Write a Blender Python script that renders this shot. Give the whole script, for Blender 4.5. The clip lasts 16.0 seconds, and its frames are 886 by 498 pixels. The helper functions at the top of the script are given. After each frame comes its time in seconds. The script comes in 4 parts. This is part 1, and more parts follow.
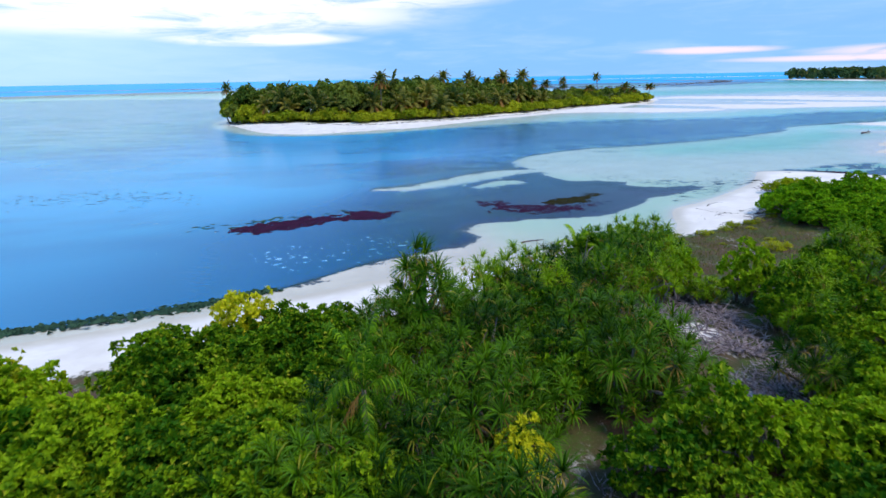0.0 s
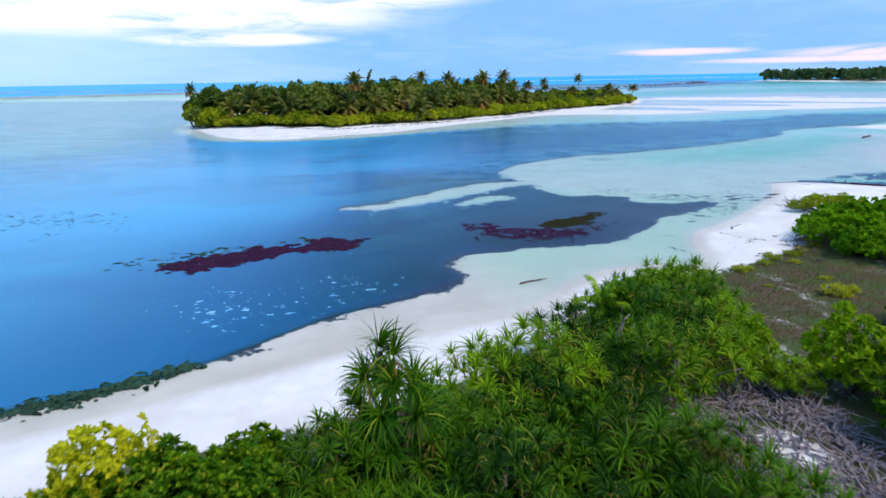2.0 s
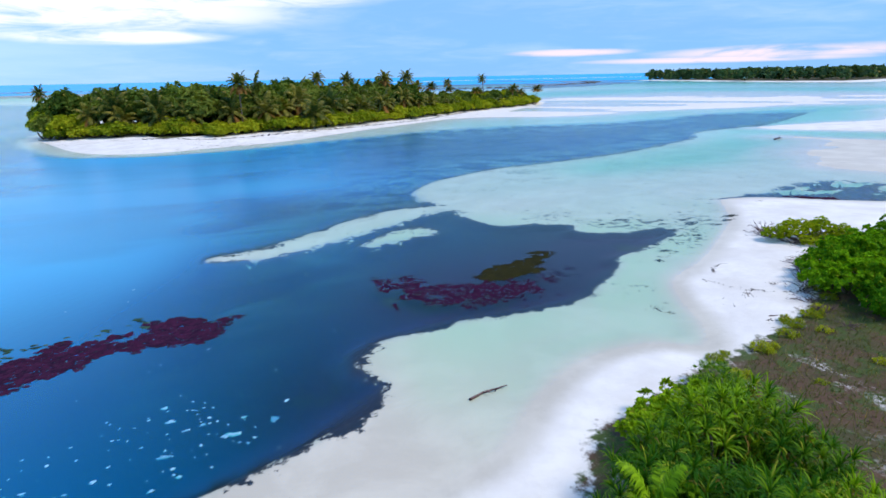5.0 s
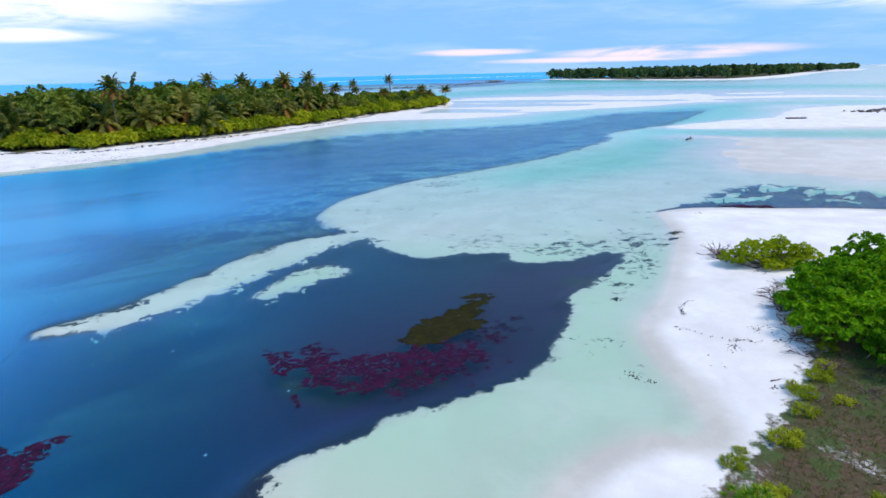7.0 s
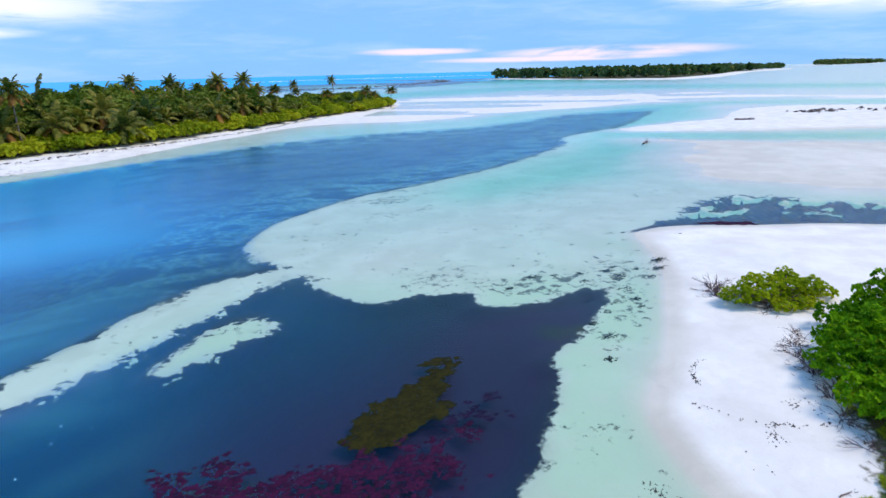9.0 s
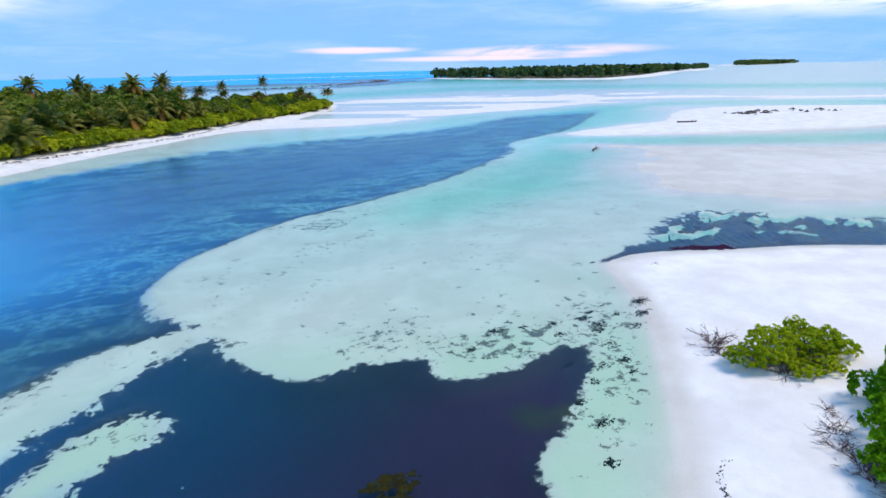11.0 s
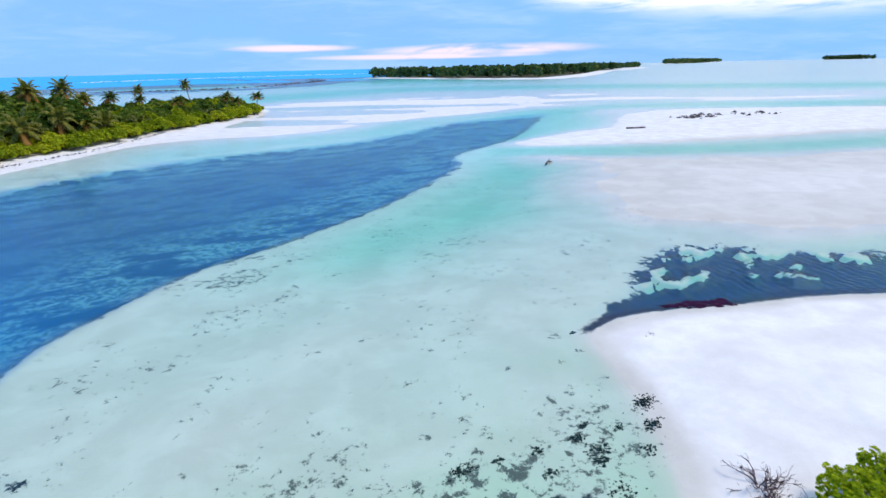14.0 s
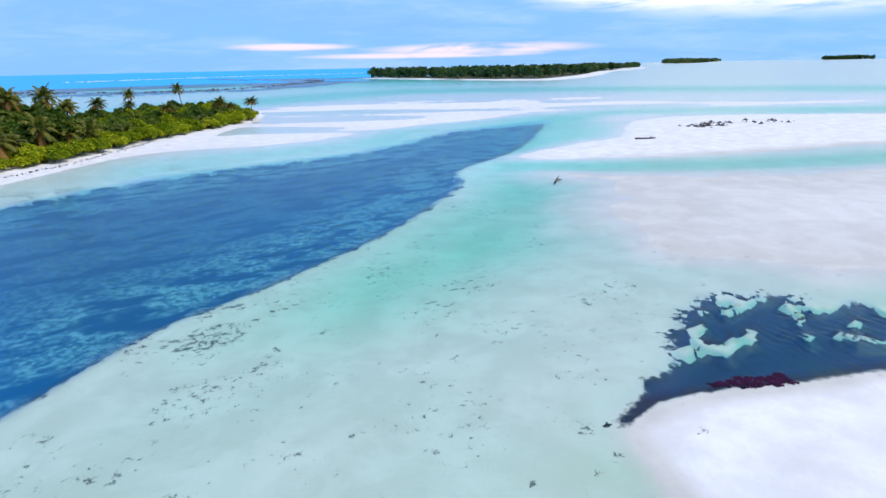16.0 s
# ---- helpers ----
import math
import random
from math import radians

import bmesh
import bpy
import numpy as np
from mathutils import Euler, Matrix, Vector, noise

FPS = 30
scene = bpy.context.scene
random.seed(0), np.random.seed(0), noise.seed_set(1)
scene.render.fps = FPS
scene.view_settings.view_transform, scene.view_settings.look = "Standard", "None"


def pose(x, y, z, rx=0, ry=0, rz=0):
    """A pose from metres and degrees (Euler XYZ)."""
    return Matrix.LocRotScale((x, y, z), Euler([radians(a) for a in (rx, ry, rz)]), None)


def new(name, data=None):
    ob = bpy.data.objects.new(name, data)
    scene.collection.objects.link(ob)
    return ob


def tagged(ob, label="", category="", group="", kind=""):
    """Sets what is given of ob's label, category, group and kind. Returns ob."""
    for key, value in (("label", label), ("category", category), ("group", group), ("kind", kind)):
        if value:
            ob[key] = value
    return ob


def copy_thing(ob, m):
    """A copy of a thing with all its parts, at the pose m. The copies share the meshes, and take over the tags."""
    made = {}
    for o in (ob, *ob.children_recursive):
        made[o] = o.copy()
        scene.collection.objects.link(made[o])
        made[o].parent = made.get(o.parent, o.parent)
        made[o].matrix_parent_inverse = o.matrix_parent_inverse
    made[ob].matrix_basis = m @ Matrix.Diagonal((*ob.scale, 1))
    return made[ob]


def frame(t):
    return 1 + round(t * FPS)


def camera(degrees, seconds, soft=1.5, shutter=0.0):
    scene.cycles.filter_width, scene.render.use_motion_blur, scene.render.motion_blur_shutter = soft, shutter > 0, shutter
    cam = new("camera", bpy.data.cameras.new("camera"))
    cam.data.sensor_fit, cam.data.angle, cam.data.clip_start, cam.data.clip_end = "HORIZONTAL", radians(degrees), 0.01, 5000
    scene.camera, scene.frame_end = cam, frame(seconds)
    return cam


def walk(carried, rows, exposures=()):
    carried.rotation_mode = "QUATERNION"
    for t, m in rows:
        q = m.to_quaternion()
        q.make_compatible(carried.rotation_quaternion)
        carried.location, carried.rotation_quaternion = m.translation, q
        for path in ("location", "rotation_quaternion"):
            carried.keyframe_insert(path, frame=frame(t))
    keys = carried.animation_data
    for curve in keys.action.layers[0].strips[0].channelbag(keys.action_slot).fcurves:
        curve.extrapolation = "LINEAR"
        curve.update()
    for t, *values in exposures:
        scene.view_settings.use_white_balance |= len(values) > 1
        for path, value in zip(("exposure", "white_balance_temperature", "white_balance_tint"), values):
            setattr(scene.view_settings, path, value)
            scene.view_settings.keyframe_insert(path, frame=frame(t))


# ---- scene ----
cam = camera(75.52, 16.0, shutter=0.4)
# seconds, place in metres, yaw, pitch, lean
ROWS = [
    (0.0, 0.166, -0.026, 11.642, -0.715, -16.759, 1.029),
    (0.5, 0.198, 1.962, 11.630, -0.920, -16.720, 1.028),
    (1.0, 0.240, 4.311, 11.621, -1.389, -16.701, 1.015),
    (1.5, 0.269, 6.283, 11.630, -1.999, -16.702, 1.004),
    (2.0, 0.326, 8.588, 11.664, -2.812, -16.718, 0.999),
    (2.5, 0.387, 10.553, 11.723, -3.626, -16.736, 1.016),
    (3.0, 0.518, 12.858, 11.782, -4.735, -16.789, 1.008),
    (5.5, 1.578, 23.198, 12.072, -14.980, -16.944, 1.114),
    (6.0, 2.011, 25.311, 12.183, -17.540, -17.023, 1.191),
    (6.5, 2.447, 27.047, 12.228, -19.480, -17.057, 1.270),
    (7.0, 3.100, 29.058, 12.302, -21.445, -17.107, 1.295),
    (7.5, 3.665, 30.714, 12.398, -22.985, -17.154, 1.320),
    (8.0, 4.386, 32.630, 12.507, -24.648, -17.210, 1.319),
    (8.5, 5.031, 34.198, 12.597, -25.774, -17.254, 1.343),
    (11.0, 8.987, 42.288, 13.302, -32.596, -17.501, 1.203),
    (11.5, 9.785, 43.599, 13.535, -35.105, -17.625, 1.237),
    (12.0, 10.750, 45.081, 13.782, -36.931, -17.676, 1.247),
    (12.5, 11.633, 46.309, 13.935, -37.887, -17.714, 1.247),
    (13.0, 12.667, 47.750, 14.143, -38.338, -17.756, 1.246),
    (13.5, 13.536, 48.950, 14.344, -38.391, -17.760, 1.241),
    (14.0, 14.543, 50.392, 14.603, -38.409, -17.776, 1.217),
    (14.5, 15.454, 51.640, 14.878, -38.388, -17.800, 1.163),
    (15.0, 16.453, 53.110, 15.308, -38.431, -17.825, 1.161),
    (15.5, 17.319, 54.320, 15.773, -38.475, -17.857, 1.151),
    (16.0, 18.283, 55.756, 16.278, -38.517, -17.865, 1.095),
]
walk(cam, [(t, pose(x, y, z, 90 + pitch, lean, yaw)) for t, x, y, z, yaw, pitch, lean in ROWS])

# ---- light ----
SUN_EL, SUN_AZ = 56.0, 125.0  # degrees; azimuth clockwise from +y
world = bpy.data.worlds.new("sky")
scene.world = world
world.use_nodes = True


class Nodes:
    """Small helper to write node trees briefly."""

    def __init__(self, tree):
        self.t = tree
        tree.nodes.clear()

    def n(self, kind):
        return self.t.nodes.new("ShaderNode" + kind)

    def put(self, socket, value):
        if isinstance(value, bpy.types.NodeSocket):
            self.t.links.new(value, socket)
        elif value is not None:
            socket.default_value = value

    def math(self, op, a, b=None, c=None, clamp=False):
        node = self.n("Math")
        node.operation, node.use_clamp = op, clamp
        for s, v in zip(node.inputs, (a, b, c)):
            self.put(s, v)
        return node.outputs[0]

    def mix(self, fac, a, b, blend="MIX"):
        node = self.n("Mix")
        node.data_type, node.blend_type, node.clamp_factor = "RGBA", blend, True
        self.put(node.inputs[0], fac)
        self.put(node.inputs[6], (*a, 1) if isinstance(a, tuple) else a)
        self.put(node.inputs[7], (*b, 1) if isinstance(b, tuple) else b)
        return node.outputs[2]

    def step(self, x, lo, hi, a=0.0, b=1.0):
        node = self.n("MapRange")
        node.interpolation_type = "SMOOTHSTEP"
        for s, v in zip(node.inputs, (x, lo, hi, a, b)):
            self.put(s, v)
        return node.outputs[0]

    def noise(self, vec, scale, detail=4.0, rough=0.55, distort=0.0):
        node = self.n("TexNoise")
        self.put(node.inputs["Vector"], vec)
        for k, v in (("Scale", scale), ("Detail", detail), ("Roughness", rough), ("Distortion", distort)):
            node.inputs[k].default_value = v
        return node.outputs[0]

    def mapped(self, vec, scale=(1, 1, 1), loc=(0, 0, 0), rot=(0, 0, 0)):
        node = self.n("Mapping")
        self.put(node.inputs[0], vec)
        node.inputs["Scale"].default_value = scale
        node.inputs["Location"].default_value = loc
        node.inputs["Rotation"].default_value = rot
        return node.outputs[0]

    def attr(self, name):
        node = self.n("Attribute")
        node.attribute_name = name
        return node.outputs["Fac"]


def build_sky():
    w = Nodes(world.node_tree)
    sky = w.n("TexSky")
    sky.sky_type, sky.sun_disc = "NISHITA", False
    sky.sun_elevation, sky.sun_rotation = radians(SUN_EL), radians(SUN_AZ)
    sky.altitude, sky.air_density, sky.dust_density, sky.ozone_density = 0.0, 1.0, 0.2, 3.0
    way = w.n("TexCoord").outputs["Generated"]
    sep = w.n("SeparateXYZ")
    w.put(sep.inputs[0], way)
    x, y, z = sep.outputs
    az = w.math("MULTIPLY", w.math("ARCTAN2", x, y), 57.2958)
    el = w.math("MULTIPLY", w.math("ARCSINE", z), 57.2958)
    comb = w.n("CombineXYZ")
    w.put(comb.inputs[0], w.math("MULTIPLY", az, 0.035))
    w.put(comb.inputs[1], w.math("MULTIPLY", el, 0.22))
    flat = comb.outputs[0]
    soft = w.noise(flat, 1.6, 6, 0.55, 0.4)
    fine = w.noise(flat, 4.5, 7, 0.6, 0.8)
    both = w.math("ADD", w.math("MULTIPLY", soft, 0.6), w.math("MULTIPLY", fine, 0.4))

    def bank(az0, el0, half_az, half_el):
        a = w.math("POWER", w.math("DIVIDE", w.math("SUBTRACT", az, az0), half_az), 2.0)
        b = w.math("POWER", w.math("DIVIDE", w.math("SUBTRACT", el, el0), half_el), 2.0)
        return w.step(w.math("ADD", a, b), 1.3, 0.0)

    blue = w.mix(1.0, sky.outputs[0], (0.40, 0.96, 1.40), "MULTIPLY")
    # humid blue air towards the horizon
    blue = w.mix(w.step(el, 70.0, 5.0, 0.35, 0.92), blue, (3.0, 6.3, 12.4))
    blue = w.mix(w.step(el, 12.0, 32.0, 0.0, 0.6), blue, (1.7, 5.2, 12.4))
    # thin high veil that whitens the sky in large soft streaks
    veil = w.math("MULTIPLY", w.step(both, 0.42, 0.72), w.step(el, 0.0, 16.0, 0.6, 0.06))
    out = w.mix(veil, blue, (6.8, 9.0, 12.4))
    # grey-blue underside of the cloud deck
    deck = w.math("MULTIPLY", w.step(w.noise(flat, 0.9, 5, 0.5), 0.42, 0.66), 0.5)
    out = w.mix(deck, out, (2.9, 6.0, 10.4))
    # broad bright bank low in the west
    bank_w = w.math("MULTIPLY", bank(-50, 13, 48, 15), w.step(both, 0.30, 0.60, 0.35, 0.85))
    out = w.mix(bank_w, out, (8.3, 11.0, 13.6))
    out = w.mix(w.math("MULTIPLY", bank(-52, 1.0, 46, 5.0), 0.5), out, (7.0, 10.2, 13.4))
    # unseen bright cloud added above the view; brightens the western water's reflection
    out = w.mix(w.math("MULTIPLY", bank(-58, 25, 52, 12), 0.8), out, (10.5, 15.0, 20.0))
    white = None
    for spot in ((-24, 5.6, 26, 2.0), (-8, 7.2, 16, 1.5), (-16, 3.6, 9, 0.7), (72, 6.4, 26, 3.2), (60, 5.4, 14, 1.4), (98, 6, 30, 3)):
        b = bank(*spot)
        white = b if white is None else w.math("MAXIMUM", white, b)
    white = w.math("MULTIPLY", white, w.step(both, 0.32, 0.54))
    out = w.mix(white, out, (13.5, 13.2, 12.6))
    pink = None
    for spot in ((42, 1.4, 11, 0.6), (24.5, 1.8, 6, 0.35), (37, 0.9, 12, 0.3)):
        b = bank(*spot)
        pink = b if pink is None else w.math("MAXIMUM", pink, b)
    pink = w.math("MULTIPLY", pink, w.step(both, 0.34, 0.52))
    out = w.mix(pink, out, (11.2, 9.6, 11.4))
    bg = w.n("Background")
    w.put(bg.inputs[0], out)
    bg.inputs[1].default_value = 0.080
    w.put(w.n("OutputWorld").inputs[0], bg.outputs[0])


build_sky()
sun = new("sun", bpy.data.lights.new("sun", "SUN"))
sun.data.energy, sun.data.angle, sun.data.color = 3.0, radians(24), (1.0, 0.87, 0.70)
sun.matrix_world = pose(0, 0, 60, 90 - SUN_EL, 0, 180 - SUN_AZ)
scene.view_settings.exposure = 0.22


# ---- materials ----
def material(name):
    m = bpy.data.materials.new(name)
    m.use_nodes = True
    return m, Nodes(m.node_tree)


def principled(w, colour, rough=0.6, bump=None, strength=0.3, distance=0.05, spec=0.5):
    b = w.n("BsdfPrincipled")
    w.put(b.inputs["Base Color"], (*colour, 1) if isinstance(colour, tuple) else colour)
    w.put(b.inputs["Roughness"], rough)
    b.inputs["Specular IOR Level"].default_value = spec
    if bump is not None:
        bn = w.n("Bump")
        bn.inputs["Strength"].default_value, bn.inputs["Distance"].default_value = strength, distance
        w.put(bn.inputs["Height"], bump)
        w.put(b.inputs["Normal"], bn.outputs[0])
    return b


def finish(w, shader):
    w.put(w.n("OutputMaterial").inputs[0], shader)


def ground_material():
    m, w = material("coral_sand_and_seabed")
    p = w.n("NewGeometry").outputs["Position"]
    sep = w.n("SeparateXYZ")
    w.put(sep.inputs[0], p)
    z = sep.outputs[2]
    big, mid = w.noise(p, 0.05, 4), w.noise(p, 0.35, 6, 0.6)
    fine = w.noise(p, 2.2, 8, 0.65)
    grain = w.noise(p, 14.0, 6, 0.7)
    # coral sand, whiter where dry
    sand = w.mix(w.step(mid, 0.3, 0.7), (0.63, 0.595, 0.57), (0.76, 0.73, 0.71))
    sand = w.mix(w.math("MULTIPLY", w.step(fine, 0.5, 0.75), 0.25), sand, (0.56, 0.53, 0.48))
    sand = w.mix(w.math("MULTIPLY", w.step(w.noise(p, 0.16, 6, 0.65, 0.5), 0.46, 0.66), 0.20), sand, (0.60, 0.56, 0.53))
    wet = w.step(w.math("ADD", z, w.math("MULTIPLY", w.math("SUBTRACT", fine, 0.5), 0.05)), 0.13, 0.03)
    damp = w.mix(w.step(w.noise(p, 0.24, 6, 0.62, 0.4), 0.40, 0.62), (0.46, 0.42, 0.355), (0.54, 0.50, 0.43))
    sand = w.mix(w.math("MULTIPLY", wet, w.attr("tidal")), sand, damp)
    # thin green film of algae on the drowned sand
    film = w.math("MULTIPLY", w.attr("film"), w.step(w.noise(p, 0.13, 6, 0.6, 0.5), 0.34, 0.60, 0.35, 1.0))
    sand = w.mix(w.math("MULTIPLY", film, w.step(z, 0.0, -0.06)), sand, (0.44, 0.50, 0.38))
    tide = w.math("MULTIPLY", w.step(z, 0.02, 0.12), w.step(z, 0.75, 0.35))
    tide = w.math("MULTIPLY", tide, w.step(w.noise(p, 0.55, 7, 0.62, 0.6), 0.42, 0.62))
    sand = w.mix(w.math("MULTIPLY", tide, 0.20), sand, (0.54, 0.51, 0.50))
    # weed-covered bed of the channel and the bay
    deep = w.attr("deep")
    wobble = w.math("ADD", w.math("MULTIPLY", w.math("SUBTRACT", mid, 0.5), 3.0), w.math("MULTIPLY", w.math("SUBTRACT", fine, 0.5), 2.0))
    edge = w.math("ADD", w.math("SUBTRACT", deep, 0.12), w.math("MULTIPLY", wobble, w.attr("ragged")))
    dark = w.step(edge, -0.12, 0.18)
    streak = w.noise(w.mapped(p, (0.16, 0.34, 0.1), rot=(0, 0, 0.15)), 1.0, 8, 0.64, 0.2)
    base = w.mix(w.step(mid, 0.35, 0.65), (0.002, 0.010, 0.015), (0.003, 0.012, 0.025))
    bed = w.mix(w.math("MULTIPLY", w.attr("violet"), w.step(big, 0.2, 0.6, 0.7, 1.0)), base, (0.036, 0.006, 0.038))
    bed = w.mix(w.math("MULTIPLY", w.step(w.noise(p, 0.11, 4, 0.5), 0.56, 0.68), 0.8), bed, (0.036, 0.034, 0.006))
    pale = w.math("MULTIPLY", w.step(streak, 0.43, 0.52), w.attr("patchy"))
    pale = w.math("MULTIPLY", pale, w.step(w.noise(p, 1.9, 8, 0.80, 0.3), 0.44, 0.56, 0.12, 1.0))
    bed = w.mix(pale, bed, (0.42, 0.43, 0.40))
    murk = w.noise(w.mapped(p, (0.09, 0.30, 0.1), rot=(0, 0, -0.12)), 1.0, 7, 0.65, 0.6)
    bed = w.mix(w.math("MULTIPLY", w.attr("shoal"), w.step(murk, 0.38, 0.58, 0.45, 1.0)), bed, (0.48, 0.62, 0.74))
    colour = w.mix(dark, sand, bed)
    # scraps of weed lying on the flats
    bits = w.noise(w.mapped(p, (1, 1, 0)), 1.5, 9, 0.78, 0.1)
    bunch = w.noise(w.mapped(p, (1, 1, 0)), 0.22, 4, 0.6, 0.6)
    thr = w.math("SUBTRACT", w.step(bunch, 0.42, 0.56, 0.72, 0.62), w.math("MULTIPLY", w.attr("weedy"), 0.22))
    scraps = w.step(bits, thr, w.math("ADD", thr, 0.05))
    scraps = w.math("MULTIPLY", scraps, w.step(w.attr("weedy"), 0.0, 0.05))
    colour = w.mix(w.math("MULTIPLY", scraps, 0.88), colour, (0.030, 0.035, 0.034))
    # dry scrub soil inland: litter, creeping green and bare coral sand
    soil = w.mix(w.step(mid, 0.40, 0.60), (0.050, 0.052, 0.016), (0.088, 0.050, 0.030))
    soil = w.mix(w.step(w.noise(p, 0.9, 7, 0.7), 0.48, 0.58), soil, (0.046, 0.075, 0.014))
    open_sand = w.noise(w.mapped(p, (0.55, 0.26, 1), rot=(0, 0, 0.7)), 1.0, 8, 0.72)
    soil = w.mix(w.math("MULTIPLY", w.step(open_sand, 0.53, 0.68), w.step(w.noise(p, 5.0, 6, 0.75), 0.46, 0.56)), soil, (0.52, 0.48, 0.47))
    soil = w.mix(w.math("MULTIPLY", w.step(grain, 0.55, 0.68), 0.7), soil, (0.19, 0.15, 0.10))
    soil = w.mix(w.step(w.noise(p, 7.0, 4, 0.7), 0.60, 0.70), soil, (0.025, 0.025, 0.014))
    scrub = w.math("ADD", w.attr("scrub"), w.math("MULTIPLY", w.math("SUBTRACT", fine, 0.5), 2.6))
    colour = w.mix(w.step(scrub, -0.2, 0.35), colour, soil)
    height = w.math("ADD", w.math("MULTIPLY", grain, 0.25), fine)
    b = principled(w, colour, w.step(wet, 0.0, 1.0, 0.9, 0.55), height, 0.35, 0.06, 0.3)
    finish(w, b.outputs[0])
    return m


RIPPLE = 0.374  # turn of the wind ripples


def water_material():
    m, w = material("clear_lagoon_water")
    p = w.n("NewGeometry").outputs["Position"]
    depth = w.attr("depth")
    chans = []
    for k in (0.88, 0.10, 0.25):
        chans.append(w.math("EXPONENT", w.math("MULTIPLY", depth, -k)))
    tint = w.n("CombineColor")
    for s, c in zip(tint.inputs, chans):
        w.put(s, c)
    clear = w.n("BsdfTransparent")
    w.put(clear.inputs[0], tint.outputs[0])
    swell = w.noise(w.mapped(p, (0.9, 2.6, 1), rot=(0, 0, 0.55)), 1.1, 3, 0.5, 0.3)
    chop = w.noise(p, 0.22, 3, 0.5)
    h = w.math("ADD", w.math("MULTIPLY", swell, w.step(w.noise(p, 0.035, 2), 0.4, 0.65, 0.15, 1.0)), w.math("MULTIPLY", chop, 0.8))
    # wind ripples where the breeze reaches
    bands = w.n("TexWave")
    w.put(bands.inputs["Vector"], w.mapped(p, rot=(0, 0, RIPPLE)))
    for k, v in (("Scale", 0.46), ("Distortion", 9.0), ("Detail", 3.0), ("Detail Scale", 1.1), ("Detail Roughness", 0.55)):
        bands.inputs[k].default_value = v
    h = w.math("ADD", h, w.math("MULTIPLY", bands.outputs["Fac"], w.math("ADD", w.math("MULTIPLY", w.attr("breeze"), 0.85), w.step(w.noise(p, 0.05, 2), 0.45, 0.7, 0.0, 0.5))))
    bump = w.n("Bump")
    bump.inputs["Strength"].default_value, bump.inputs["Distance"].default_value = 0.45, 0.06
    w.put(bump.inputs["Height"], h)
    gloss = w.n("BsdfGlossy")
    gloss.inputs["Roughness"].default_value = 0.2
    w.put(gloss.inputs["Normal"], bump.outputs[0])
    slant = w.n("LayerWeight")
    slant.inputs[0].default_value = 0.5
    w.put(slant.inputs[1], bump.outputs[0])
    shine = w.math("MINIMUM", w.math("MULTIPLY", w.math("POWER", slant.outputs["Facing"], 5.0), 0.66), 0.66)
    # steep waves of the open sea mirror less of the low sky
    shine = w.math("MULTIPLY", w.math("ADD", shine, 0.0005), w.step(depth, 2.5, 6.0, 1.0, 0.30))
    # water's own scattered light, more where deep, with mirrored sky put into the colour
    body = w.n("BsdfDiffuse")
    w.put(body.inputs[0], w.mix(w.step(w.attr("scatter"), 0.34, 0.72), (0.001, 0.22, 0.62), (0.035, 0.42, 0.85)))
    below = w.n("MixShader")
    w.put(below.inputs[0], w.attr("scatter"))
    w.put(below.inputs[1], clear.outputs[0])
    w.put(below.inputs[2], body.outputs[0])
    mix = w.n("MixShader")
    w.put(mix.inputs[0], shine)
    w.put(mix.inputs[1], below.outputs[0])
    w.put(mix.inputs[2], gloss.outputs[0])
    finish(w, mix.outputs[0])
    return m


def leaf_material(name, base, tip, rough=0.6, through_part=0.35):
    """Leaf colour varies from leaf to leaf, in large patches, and from plant to plant."""
    m, w = material(name)
    geo = w.n("NewGeometry")
    one, p = geo.outputs["Random Per Island"], geo.outputs["Position"]
    plant = w.n("ObjectInfo").outputs["Random"]
    patch = w.math("ADD", w.math("MULTIPLY", w.noise(p, 0.9, 3, 0.5), 0.5), w.math("MULTIPLY", w.noise(p, 0.28, 3, 0.5), 0.5))
    f = w.math("ADD", w.math("MULTIPLY", one, 0.55), w.math("ADD", w.math("MULTIPLY", patch, 1.1), w.math("MULTIPLY", plant, 0.55)))
    colour = w.mix(w.step(f, 0.72, 1.55), base, tip)
    colour = w.mix(w.step(one, 0.955, 0.985), colour, tuple(0.6 * a + 0.4 * b for a, b in zip(tip, (0.42, 0.26, 0.05))))
    b = principled(w, colour, rough, spec=0.08)
    tr = w.n("BsdfTranslucent")
    w.put(tr.inputs[0], w.mix(1.0, colour, (1.3, 1.25, 0.5), "MULTIPLY"))
    mix = w.n("MixShader")
    mix.inputs[0].default_value = through_part
    w.put(mix.inputs[1], b.outputs[0])
    w.put(mix.inputs[2], tr.outputs[0])
    finish(w, mix.outputs[0])
    return m


def bark_material(name, a, b2, scale=9.0):
    m, w = material(name)
    p = w.n("NewGeometry").outputs["Position"]
    g = w.noise(w.mapped(p, (1, 1, 0.25)), scale, 6, 0.65)
    c = w.mix(w.step(g, 0.35, 0.65), a, b2)
    b = principled(w, c, 0.85, g, 0.5, 0.03, 0.2)
    finish(w, b.outputs[0])
    return m


def weed_material(name, a, b2):
    m, w = material(name)
    geo = w.n("NewGeometry")
    g = w.noise(geo.outputs["Position"], 1.6, 5, 0.65)
    f = w.math("ADD", w.math("MULTIPLY", geo.outputs["Random Per Island"], 0.25), w.math("MULTIPLY", g, 0.9))
    b = principled(w, w.mix(w.step(f, 0.3, 0.85), a, b2), 0.8, spec=0.05)
    finish(w, b.outputs[0])
    return m


